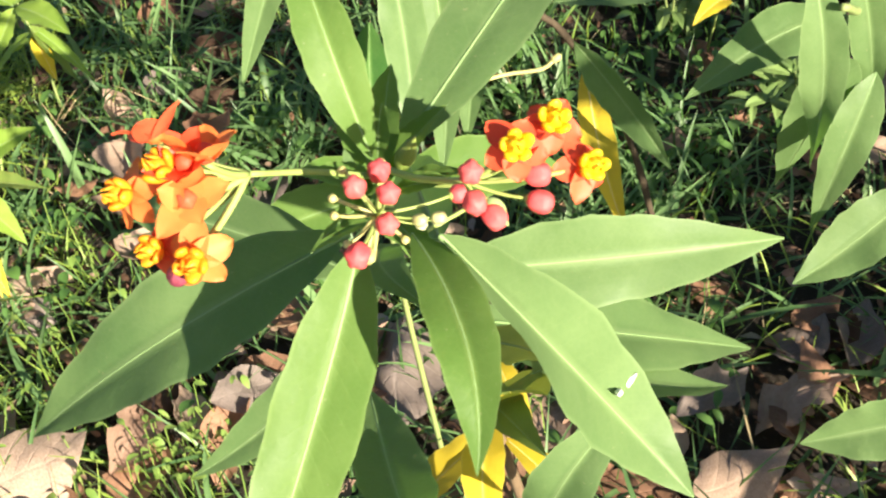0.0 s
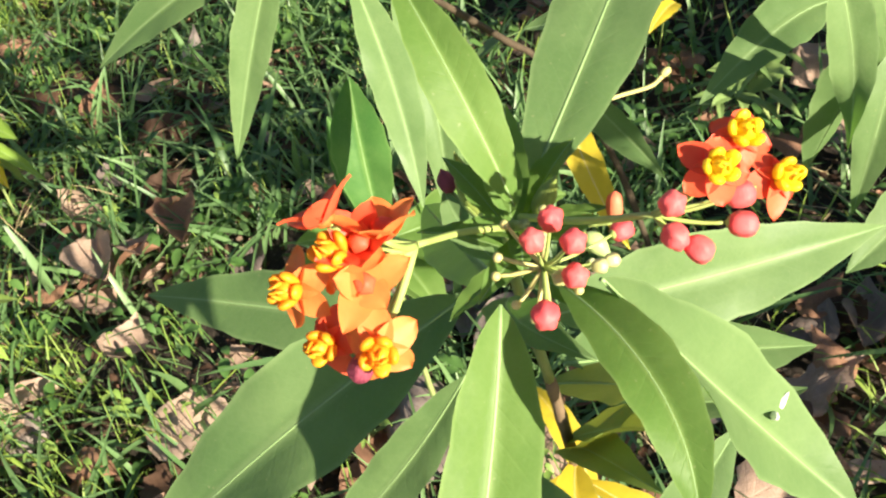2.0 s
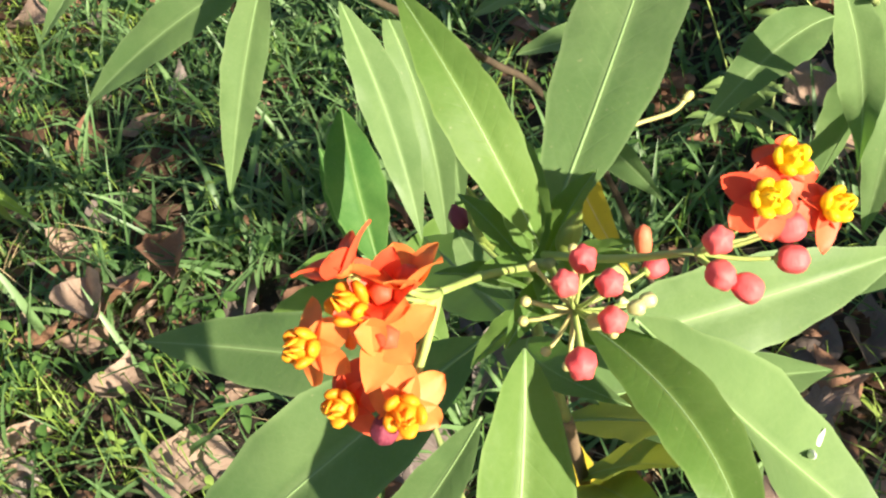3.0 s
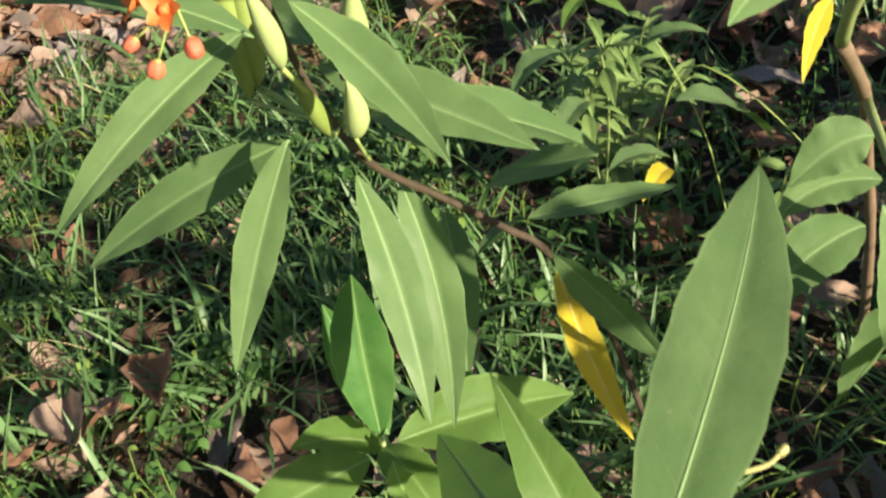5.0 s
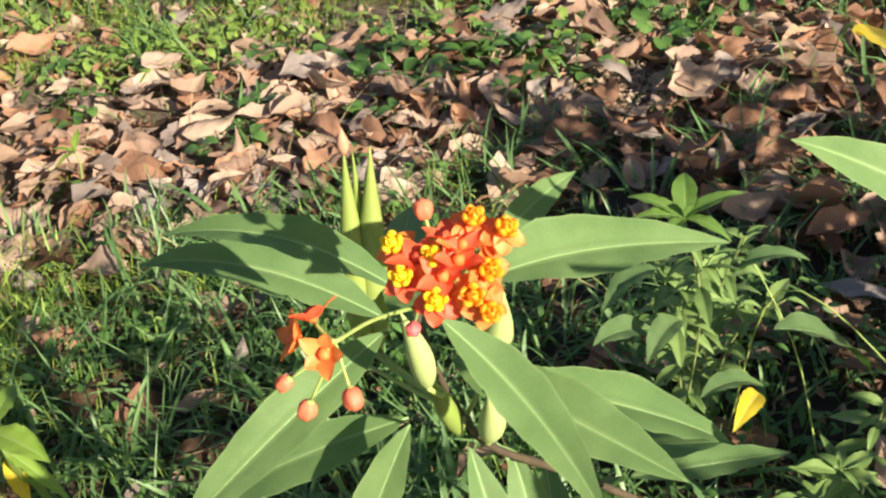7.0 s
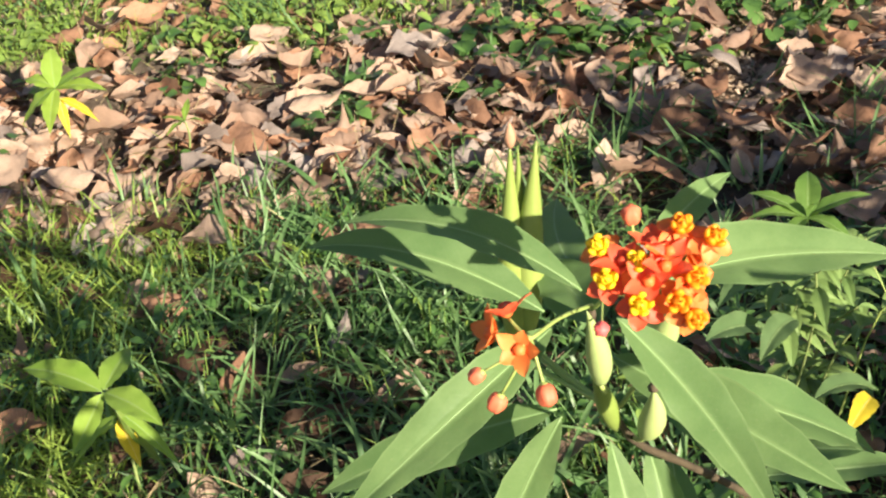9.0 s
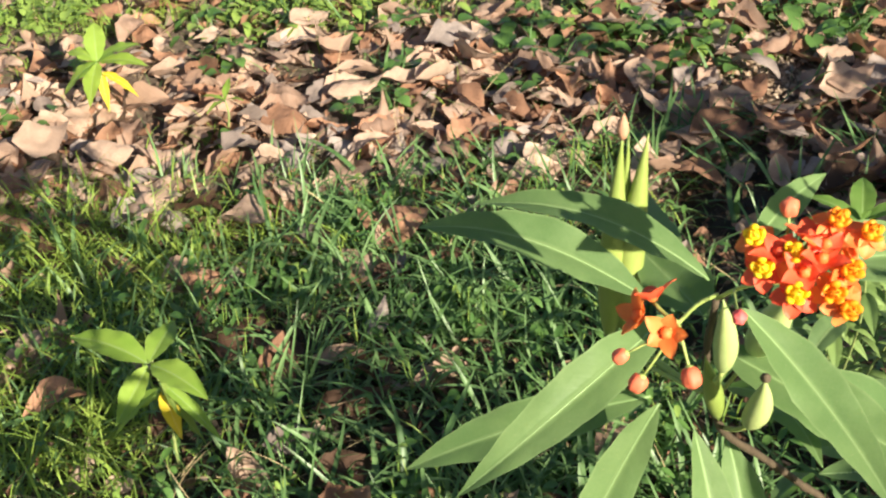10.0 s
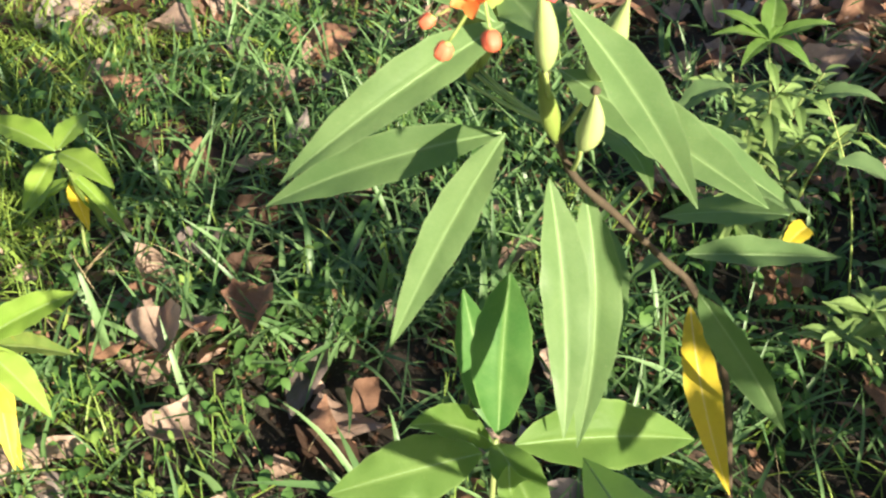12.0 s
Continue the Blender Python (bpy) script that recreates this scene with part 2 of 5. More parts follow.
def soil_material():
    m, nt, sh, out = material("soil")
    broad = spread(nt, noise_at(nt, 2.2, 4), 0.35, 0.65)
    fine = spread(nt, noise_at(nt, 60, 6, 0.7), 0.3, 0.7)
    # colour darkened for shade under the lawn, paler sandy soil under the litter beyond
    place = nt.nodes.new("ShaderNodeSeparateXYZ")
    nt.links.new(nt.nodes.new("ShaderNodeTexCoord").outputs["Object"], place.inputs[0])
    sandy = spread(nt, maths(nt, "ADD", place.outputs[1], maths(nt, "MULTIPLY", broad, 0.2)), 1.65, 1.95)
    colour = mixed(nt, broad, (0.026, 0.018, 0.012), (0.060, 0.043, 0.029))
    colour = mixed(nt, maths(nt, "MULTIPLY", fine, 0.5), colour, (0.090, 0.066, 0.045))
    sand = mixed(nt, fine, (0.13, 0.090, 0.064), (0.27, 0.20, 0.15))
    # the sand fades out again round the litter
    off = maths(nt, "MAXIMUM", maths(nt, "ABSOLUTE", maths(nt, "ADD", place.outputs[0], 0.25)), maths(nt, "SUBTRACT", place.outputs[1], 1.4))
    sandy = maths(nt, "MULTIPLY", sandy, spread(nt, maths(nt, "ADD", off, maths(nt, "MULTIPLY", broad, 0.5)), 1.3, 2.3, 1.0, 0.0))
    colour = mixed(nt, sandy, colour, sand)
    pebble = spread(nt, noise_at(nt, 230, 3), 0.62, 0.70)
    colour = mixed(nt, maths(nt, "MULTIPLY", pebble, 0.5), colour, (0.32, 0.27, 0.21))
    nt.links.new(colour, sh.inputs["Base Color"])
    sh.inputs["Roughness"].default_value = 0.9
    bumped(nt, sh, noise_at(nt, 70, 9, 0.78), 1.0, 0.02)
    return m


SOIL = soil_material()

# ---- mesh helpers ----
ORIGIN = {}


def thing(name, at, label, category, group="", kind=""):
    ob = new(name)
    ob.empty_display_size = 0.05
    ob.location = at
    ORIGIN[ob.name] = Vector(at)
    return tagged(ob, label, category, group, kind)


def made(name, verts, faces, mat, parent=None, label="", uvs=None, smooth=True):
    """One mesh object from world places, under a thing or a part."""
    o = ORIGIN[parent.name] if parent else Vector((0, 0, 0))
    me = bpy.data.meshes.new(name)
    me.from_pydata([(v[0] - o.x, v[1] - o.y, v[2] - o.z) for v in verts], [], faces)
    if uvs is not None:
        layer = me.uv_layers.new(name="leaf")
        idx = np.empty(len(me.loops), dtype=np.int32)
        me.loops.foreach_get("vertex_index", idx)
        layer.data.foreach_set("uv", np.asarray(uvs, dtype=np.float32)[idx].ravel())
    if smooth:
        me.polygons.foreach_set("use_smooth", [True] * len(me.polygons))
    me.materials.append(mat)
    ob = new(name, me)
    if parent:
        # a thing's parts share its origin, and so do the parts of parts
        ob.parent = parent
        ORIGIN[ob.name] = o
    if label:
        tagged(ob, label)
    return ob


def grid_faces(rows, cols, closed=False):
    out = []
    for i in range(rows - 1):
        for j in range(cols - (0 if closed else 1)):
            k = (j + 1) % cols
            out.append((i * cols + j, i * cols + k, (i + 1) * cols + k, (i + 1) * cols + j))
    return out


def bezier(b, c, t, n):
    s = np.linspace(0, 1, n)[:, None]
    b, c, t = (np.array(p, float) for p in (b, c, t))
    at = (1 - s) ** 2 * b + 2 * s * (1 - s) * c + s**2 * t
    way = 2 * (1 - s) * (c - b) + 2 * s * (t - c)
    way /= np.linalg.norm(way, axis=1, keepdims=True) + 1e-9
    return s[:, 0], at, way


def sides(way, roll):
    side = np.cross(way, [0, 0, 1.0])
    side /= np.linalg.norm(side, axis=1, keepdims=True) + 1e-3
    up = np.cross(side, way)
    a = math.radians(roll)
    b = side * math.cos(a) + up * math.sin(a)
    b /= np.linalg.norm(b, axis=1, keepdims=True)
    return b, np.cross(b, way)


def tube_mesh(points, radii, n=7):
    pts = np.array(points, float)
    way = np.gradient(pts, axis=0)
    way /= np.linalg.norm(way, axis=1, keepdims=True) + 1e-9
    ref = np.array([0.31, 0.22, 0.92]) if abs(way[0][2]) < 0.8 else np.array([0.95, 0.2, 0.1])
    x = np.cross(way, ref)
    x /= np.linalg.norm(x, axis=1, keepdims=True)
    y = np.cross(way, x)
    verts = []
    for p, a, b, r in zip(pts, x, y, radii):
        for k in range(n):
            q = 2 * math.pi * k / n
            verts.append(p + r * (a * math.cos(q) + b * math.sin(q)))
    faces = grid_faces(len(pts), n, True)
    faces += [tuple(range(n))[::-1], tuple(range((len(pts) - 1) * n, len(pts) * n))]
    return verts, faces


def smooth_path(points, n):
    """A smooth line through a few places."""
    p = np.array(points, float)
    if len(p) == 2:
        return [p[0] + (p[1] - p[0]) * k / (n - 1) for k in range(n)]
    p = np.vstack([2 * p[0] - p[1], p, 2 * p[-1] - p[-2]])
    out = []
    for u in np.linspace(0, len(p) - 3 - 1e-6, n):
        i, f = int(u), u - int(u)
        a, b, c, d = p[i : i + 4]
        out.append(0.5 * (2 * b + (c - a) * f + (2 * a - 5 * b + 4 * c - d) * f**2 + (3 * b - a - 3 * c + d) * f**3))
    return out


def stem(parent, points, r0, r1, mat, name="stem", label="", n=18, knots=0.0):
    path = smooth_path(points, n)
    radii = [r0 + (r1 - r0) * k / (n - 1) for k in range(n)]
    if knots:
        radii = [r * (1 + knots * (k % 4 == 0)) for k, r in enumerate(radii)]
    return made(name, *tube_mesh(path, radii), mat, parent, label)


def leaf_profile(s):
    return np.sin(math.pi * s**0.85) ** 0.9 * (1 - 0.15 * s) / 0.93


def leaf(parent, base, bow, tip, half, roll, mat=None, label="", fold=0.38, wave=1.0, rib=RIB):
    """A lance-shaped leaf on a bowed midrib, with a raised pale rib of its own."""
    rnd = random.Random(f"{base}{tip}")
    n, m = 22, 9
    s, at, way = bezier(base, bow, tip, n)
    b, up = sides(way, roll)
    w = half * np.maximum(leaf_profile(s), 0.02)
    f1, f2, p1, p2 = rnd.uniform(1.6, 2.6), rnd.uniform(3.5, 6), rnd.uniform(0, 6), rnd.uniform(0, 6)
    verts, uvs = [], []
    for i in range(n):
        for j in range(m):
            u = -1 + 2 * j / (m - 1)
            lift = fold * abs(u) - 0.10 * u * u
            ripple = wave * u * u * (0.075 * math.sin(6.28 * f1 * s[i] + p1 + u) + 0.045 * math.sin(6.28 * f2 * s[i] + p2 + 2 * u))
            edge = 1 + 0.035 * abs(u) ** 4 * math.sin(40 * s[i] + p1 * u)
            verts.append(at[i] + b[i] * (w[i] * u * edge) + up[i] * (w[i] * (lift + ripple)))
            uvs.append((0.5 + 0.5 * u, s[i]))
    ob = made("leaf", verts, grid_faces(n, m), mat or GREEN, parent, label, uvs)
    long = np.linalg.norm(np.array(tip) - np.array(base))
    radii = [max(0.00012, long * 0.0048 * (1 - 0.8 * t)) for t in s]
    line = [at[i] - up[i] * radii[i] * 0.35 for i in range(n)]
    made("midrib", *tube_mesh(line, radii, 6), rib, ob)
    return ob


def stubby(parent, name, base, tip, half, mat, ribs=0, label="", power=0.75, n=12, m=10, bend=(0, 0, 0), blunt=False):
    """A spindle: a bud, a pod or a hood."""
    base, tip = np.array(base, float), np.array(tip, float)
    way = (tip - base) / np.linalg.norm(tip - base)
    x = np.cross(way, [0.31, 0.9, 0.2])
    x /= np.linalg.norm(x)
    y = np.cross(way, x)
    verts = []
    for i in range(n):
        s = i / (n - 1)
        r = half * max(0.04, math.sin(math.pi * min(max(s, 0.0), 1.0) ** power))
        if blunt:
            r = half * math.sqrt(max(0.03, 1 - abs(2 * s - 1) ** 2.6))
        o = np.array(bend) * 4 * s * (1 - s)
        for k in range(m):
            q = 2 * math.pi * k / m
            rr = r * (1 + (0.10 * math.cos(ribs * q + 0.5 * s) * (0.4 + s) if ribs else 0))
            verts.append(base + (tip - base) * s + o + rr * (x * math.cos(q) + y * math.sin(q)))
    faces = grid_faces(n, m, True) + [tuple(range(m))[::-1], tuple(range((n - 1) * m, n * m))]
    return made(name, verts, faces, mat, parent, label)


def thread(parent, a, b, r, mat=None, sag=0.0, name="stalk", n=7):
    a, b = np.array(a, float), np.array(b, float)
    mid = (a + b) / 2 + np.array([0, 0, sag])
    s, at, way = bezier(a, mid, b, n)
    return made(name, *tube_mesh(list(at), [r * (1.15 - 0.3 * k) for k in s], 6), mat or STALK, parent)


def flower(parent, hub, at, size=1.0, petals=None, crown=None, face=None, droop=0.75):
    """An open flower: a crown of five hoods over five bent-back petals, on its stalk."""
    rnd = random.Random(f"{at}")
    hub, at = np.array(hub, float), np.array(at, float)
    way = np.array(face, float) if face is not None else (at - hub) / np.linalg.norm(at - hub) + np.array([0, -0.25, 0.55])
    way /= np.linalg.norm(way)
    x = np.cross(way, [0.2, 0.5, 0.8])
    x /= np.linalg.norm(x)
    y = np.cross(way, x)
    turn = rnd.uniform(0, 6.28)
    k = 0.0029 * size
    half_open = crown in (PETAL_RED, PETAL_ORANGE)
    # the column in the middle
    ob = stubby(parent, "flower", at - way * k * 0.9, at + way * k * (0.3 if half_open else 0.66), k * 0.55, crown or CROWN_YELLOW, 5, n=8, m=10, blunt=True)
    for i in range(5):
        q = turn + i * 2 * math.pi / 5 + rnd.uniform(-0.08, 0.08)
        out = x * math.cos(q) + y * math.sin(q)
        tan = np.cross(way, out)
        tall, lean = k * rnd.uniform(0.95, 1.2), rnd.uniform(0.36, 0.54)
        rows, ring = 7, 8
        verts = []
        for r in range(rows):
            # a rounded scoop, narrow at its foot, hollow towards the column
            s = r / (rows - 1)
            mid = at - way * k * 0.55 + out * k * (0.40 + lean * s**0.8) + way * tall * s
            half = k * (0.17 + 0.25 * math.sin(math.pi * min(1.0, 0.12 + 0.86 * s)) ** 0.7) * (1.0 if r < rows - 1 else 0.35)
            for c in range(ring):
                a = 2 * math.pi * c / ring
                dent = 1 - 0.45 * max(0.0, -math.cos(a)) * s
                verts.append(mid + out * (half * 0.8 * math.cos(a) * dent) + tan * (half * 1.1 * math.sin(a)))
        if not half_open:
            made("hood", verts, grid_faces(rows, ring, True) + [tuple(range((rows - 1) * ring, rows * ring))], crown or CROWN_YELLOW, ob)
            # the little horn that bends in over the column
            horn = at + out * k * 0.50 + way * k * 0.35
            stubby(ob, "horn", horn, horn + way * k * 0.75 - out * k * 0.34, k * 0.13, crown or CROWN_YELLOW, n=5, m=5)
        # petal, wide in the middle, bent back below the crown
        q2 = q + math.pi / 5
        out = x * math.cos(q2) + y * math.sin(q2)
        tan = np.cross(way, out)
        long = k * rnd.uniform(2.4, 2.9)
        d = (-1.0 if half_open else droop) * rnd.uniform(0.7, 1.25)
        reach = rnd.uniform(0.45, 0.75) if half_open else 1.0
        rows, cols = 8, 5
        verts = []
        for r in range(rows):
            s = r / (rows - 1)
            p = at - way * k * 0.75 + out * long * reach * (s * (1 - 0.32 * d * s)) - way * long * d * (0.9 * s**1.6 - 0.45 * s**3)
            half = k * 0.84 * math.sin(math.pi * min(1, 0.22 + 0.78 * s)) ** 0.75 + 0.00004
            for c in range(cols):
                u = -1 + 2 * c / (cols - 1)
                verts.append(p + tan * half * u + (way * (0.22 * u * u * k * (1 - 0.4 * s))))
        made("petal", verts, grid_faces(rows, cols), petals or PETAL_RED, ob)
    thread(ob, hub, at - way * k * 0.9, 0.00056 * size, STALK, -0.002)
    return ob


def bud(parent, hub, at, size=1.0, mat=None, face=None):
    hub, at = np.array(hub, float), np.array(at, float)
    way = np.array(face, float) if face is not None else (at - hub)
    way /= np.linalg.norm(way)
    k = 0.0024 * size
    ob = stubby(parent, "bud", at - way * k * 1.15, at + way * k * 1.25, k * 1.0, mat or BUD_PINK, 5, n=12, m=20, blunt=True)
    stubby(ob, "calyx", at - way * k * 1.3, at - way * k * 0.5, k * 0.5, STALK, n=6, m=8)
    thread(ob, hub, at - way * k * 1.1, 0.00042 * size, STALK, -0.0015)
    return ob


# ---- ground ----
def rise(x, y):
    return 0.018 * noise.noise((x * 1.3, y * 1.3, 0.4)) + 0.007 * noise.noise((x * 6, y * 6, 2.0)) + 0.003 * noise.noise((x * 19, y * 19, 5.0)) - 0.012


def steps(near_low, near_high, pace, far):
    out = list(np.arange(near_low, near_high, pace))
    d = pace
    a, b = near_low, out[-1]
    while b < far:
        d *= 1.5
        a, b = a - d, b + d
        out = [a, *out, b]
    return out


xs, ys = steps(-1.8, 1.4, 0.022, 300), steps(0.0, 3.2, 0.022, 300)
made("ground", [(x, y, rise(x, y)) for y in ys for x in xs], grid_faces(len(ys), len(xs)), SOIL)
tagged(bpy.data.objects["ground"], "brown soil under grass and fallen leaves", "ground", kind="structure")


def soft(a, b, v):
    f = min(1.0, max(0.0, (v - a) / (b - a)))
    return f * f * (3 - 2 * f)


BARE = [(-0.50, 1.33, 0.095), (-0.43, 1.29, 0.06), (-0.34, 1.17, 0.08), (-0.35, 1.06, 0.07), (-0.55, 1.61, 0.09), (-0.22, 1.19, 0.04), (-0.63, 1.44, 0.05), (-0.72, 1.51, 0.045), (0.22, 0.62, 0.10), (-0.41, 0.94, 0.06), (-0.345, 0.98, 0.045), (-0.395, 0.825, 0.045), (-0.23, 0.85, 0.05), (-0.20, 1.085, 0.04), (-0.30, 0.62, 0.06), (-0.40, 0.59, 0.06), (0.23, 1.04, 0.07), (0.36, 0.96, 0.07), (0.29, 0.86, 0.07)]


def bare(x, y):
    return max(math.exp(-((x - a) ** 2 + (y - b) ** 2) / (r * r)) for a, b, r in BARE)


def grassy(x, y):
    """Roughly how much grass grows at a place, 0 to 1."""
    edge = 1.66 + 0.06 * math.sin(x * 7) + 0.10 * noise.noise((x * 3, y * 3, 1.0))
    g = 1 - soft(edge - 0.05, edge + 0.22, y)
    g *= 1 - 0.62 * soft(0.02, 0.22, x)
    g = max(g, 0.06)
    if y > 2.26:
        g = 0.30
    g *= 0.24 + 1.3 * soft(-0.42, 0.42, noise.noise((x * 4.5, y * 4.5, 7.7)) + 0.45 * noise.noise((x * 13, y * 13, 2.2)))
    return g * (1 - 0.68 * bare(x, y))


def blades(name, tufts, area, mat, long, wide, rnd, weight, lie=0.75, label="", each=(4, 10), spread_by=0.018, seg=6):
    """Tufts of bent, slightly keeled blades, as one mesh."""
    verts, faces = [], []
    tries = 0
    while tufts > 0 and tries < 400000:
        tries += 1
        cx, cy = rnd.uniform(area[0], area[1]), rnd.uniform(area[2], area[3])
        if rnd.random() > weight(cx, cy):
            continue
        tufts -= 1
        comb = rnd.uniform(0, 6.283)
        for _ in range(rnd.randint(*each)):
            x, y = rnd.gauss(cx, spread_by), rnd.gauss(cy, spread_by)
            q = comb + rnd.gauss(0, 1.3)
            h = rnd.uniform(*long) * rnd.uniform(0.7, 1.1)
            w = rnd.uniform(*wide) / 2
            tilt = rnd.uniform(0.1, 1.0) ** 0.8 * lie
            fall = rnd.uniform(0.2, 1.3)
            turn, tw = rnd.uniform(-0.7, 0.7), rnd.uniform(-1.1, 1.1)
            px, py, pz = x, y, rise(x, y) - 0.004
            k = len(verts)
            for i in range(seg + 1):
                s = i / seg
                a = min(1.75, tilt + fall * s)
                d = q + turn * s
                if i:
                    px += h / seg * math.sin(a) * math.cos(d)
                    py += h / seg * math.sin(a) * math.sin(d)
                    pz = max(pz + h / seg * math.cos(a), rise(px, py) + 0.003)
                c = d + 1.5708 + tw * s
                ww = w * (1 - s**2.6) * min(1, 0.55 + 2 * s) + 0.0001
                ux, uy = math.cos(c) * ww, math.sin(c) * ww
                verts += [(px - ux, py - uy, pz + 0.35 * ww), (px, py, pz), (px + ux, py + uy, pz + 0.35 * ww + 0.5 * ww * math.sin(tw))]
                if i:
                    a0 = k + 3 * i
                    faces += [(a0 - 3, a0 - 2, a0 + 1, a0), (a0 - 2, a0 - 1, a0 + 2, a0 + 1)]
    return tagged(made(name, verts, faces, mat), label, "grass", kind="stuff")


# where the sunlight on the lawn's left is painted with lime blades
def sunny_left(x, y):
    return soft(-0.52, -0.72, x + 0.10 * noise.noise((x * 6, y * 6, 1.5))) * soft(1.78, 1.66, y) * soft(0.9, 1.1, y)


rnd = random.Random(11)
blades("grass", 1250, (-1.45, 0.75, 0.35, 2.7), GRASS, (0.04, 0.14), (0.0024, 0.0064), rnd, lambda x, y: 0.8 * grassy(x, y) * (1 - 0.7 * soft(-0.50, -0.70, x)), 1.05, "blue-green grass blades leaning over one another", (4, 9))
blades("fine_grass", 650, (-1.45, 0.55, 0.35, 2.3), GRASS, (0.03, 0.09), (0.0012, 0.0026), rnd, lambda x, y: 0.15 + 0.6 * grassy(x, y) if y < 1.75 else 0.08, 1.1, "fine short grass filling the gaps of the lawn", (4, 9), 0.03, 4)
blades("bright_grass", 1700, (-1.5, 0.7, 0.4, 3.1), GRASS_LIME, (0.035, 0.10), (0.0014, 0.0030), rnd, lambda x, y: 0.9 * sunny_left(x, y) + 0.75 * soft(-0.40, -0.62, x + 0.10 * noise.noise((x * 6, y * 6, 1.5))) * soft(1.78, 1.66, y) + 0.25 * soft(0.12, 0.22, x) * soft(1.0, 0.8, y) + (0.05 + 0.28 * soft(-0.45, -0.75, x)) * grassy(x, y) + 0.5 * soft(-0.25, -0.42, x) * soft(0.92, 0.75, y) + 0.35 * grassy(x, y) * soft(1.35, 1.5, y) * soft(0.1, -0.1, x) + 0.75 * soft(2.28, 2.42, y + 0.12 * noise.noise((x * 5, y * 5, 4))), 0.9, "yellow-green fine grass, lighter in colour where sunlight falls", (5, 11), 0.022, 4)


def around(x, y):
    """Fades out away from the plants, thin where the near growth already stands."""
    d = math.hypot(x + 0.3, y - 1.3)
    inside = -1.4 < x < 0.7 and 0.4 < y < 2.6
    return 0.0 if inside else soft(3.6, 1.2, d + 0.8 * noise.noise((x * 1.1, y * 1.1, 9.0))) * (0.4 + max(0, 0.6 + noise.noise((x * 1.7, y * 1.7, 6.0))))


blades("outer_grass", 2600, (-4.0, 3.4, -2.4, 5.0), GRASS, (0.06, 0.16), (0.004, 0.008), rnd, around, 0.95, "grass thinning out round the plants", (4, 9), 0.04, 4)
# extra lime blades brighten the left strip in place of sunlight
blades("sunlit_grass", 430, (-1.15, -0.48, 0.80, 1.72), GRASS_LIME, (0.04, 0.11), (0.0018, 0.0040), rnd, lambda x, y: soft(-0.50, -0.66, x + 0.10 * noise.noise((x * 6, y * 6, 1.5))) * (1 - 0.6 * bare(x, y)), 0.8, "yellow-green grass with full sunlight put into its colour", (5, 10), 0.022, 5)
blades("broad_grass", 130, (-0.95, 0.20, 0.62, 1.65), GRASS, (0.06, 0.15), (0.0060, 0.0100), rnd, lambda x, y: (0.25 + 0.6 * grassy(x, y)) * (1 - 0.8 * bare(x, y)) * (1 - 0.7 * soft(-0.50, -0.70, x)), 0.8, "broad blades of lawn grass standing over the finer ones", (2, 4), 0.02)
blades("straw", 330, (-1.3, 0.7, 0.4, 2.6), STRAW, (0.04, 0.16), (0.0008, 0.0020), rnd, lambda x, y: 0.5, 1.5, "dry straw and dead grass stems on the ground", (1, 4), 0.03)


def herb_leaf(px, py, z, rnd, size, slim):
    """Places and faces of one oval folded leaf with its short stalk."""
    verts, faces = [], []
    q, long = rnd.uniform(0, 6.283), rnd.uniform(*size)
    half = long * rnd.uniform(*slim)
    dip = rnd.uniform(-0.45, 0.5)
    c, s = math.cos(q), math.sin(q)
    for i in range(6):
        t = i / 5
        ww = half * math.sin(math.pi * min(1, 0.05 + 0.95 * t**0.9)) ** 0.7
        ax, az = long * t, long * (dip * t - 0.40 * t * t)
        for u in (-1, 0, 1):
            verts.append((px + c * ax - s * ww * u, py + s * ax + c * ww * u, z + az + 0.30 * abs(u) * ww))
            if i and u < 1:
                a = 3 * i + u + 1
                faces.append((a - 3, a - 2, a + 1, a))
    k = len(verts)
    verts += [(px - 0.0006, py, z), (px + 0.0006, py, z), (px - c * 0.01 + 0.0006, py - s * 0.01, rise(px, py) - 0.003), (px - c * 0.01 - 0.0006, py - s * 0.01, rise(px, py) - 0.003)]
    faces.append((k, k + 1, k + 2, k + 3))
    return verts, faces


def small_leaves(name, spots, mat, size, rnd, label, category="herb", tall=(0.01, 0.04), slim=(0.30, 0.46)):
    """Low herbs past counting, as one mesh."""
    verts, faces = [], []
    for x, y, n, r in spots:
        for _ in range(n):
            px, py = rnd.gauss(x, r), rnd.gauss(y, r)
            v, f = herb_leaf(px, py, rise(px, py) + rnd.uniform(*tall), rnd, size, slim)
            k = len(verts)
            verts += v
            faces += [tuple(a + k for a in q) for q in f]
    return tagged(made(name, verts, faces, mat), label, category, kind="stuff")


def ground_herb(x, y, n, r, rnd):
    """One clump of round-leaved herb, leaf by leaf."""
    ob = thing("ground_herb", (x, y, rise(x, y)), "round-leaved dark green ground herb among fallen leaves", "herb", "ground herbs")
    for _ in range(n):
        px, py = rnd.gauss(x, r), rnd.gauss(y, r)
        made("leaf", *herb_leaf(px, py, rise(px, py) + rnd.uniform(0.01, 0.04), rnd, (0.020, 0.040), (0.34, 0.52)), HERB, ob)
    return ob


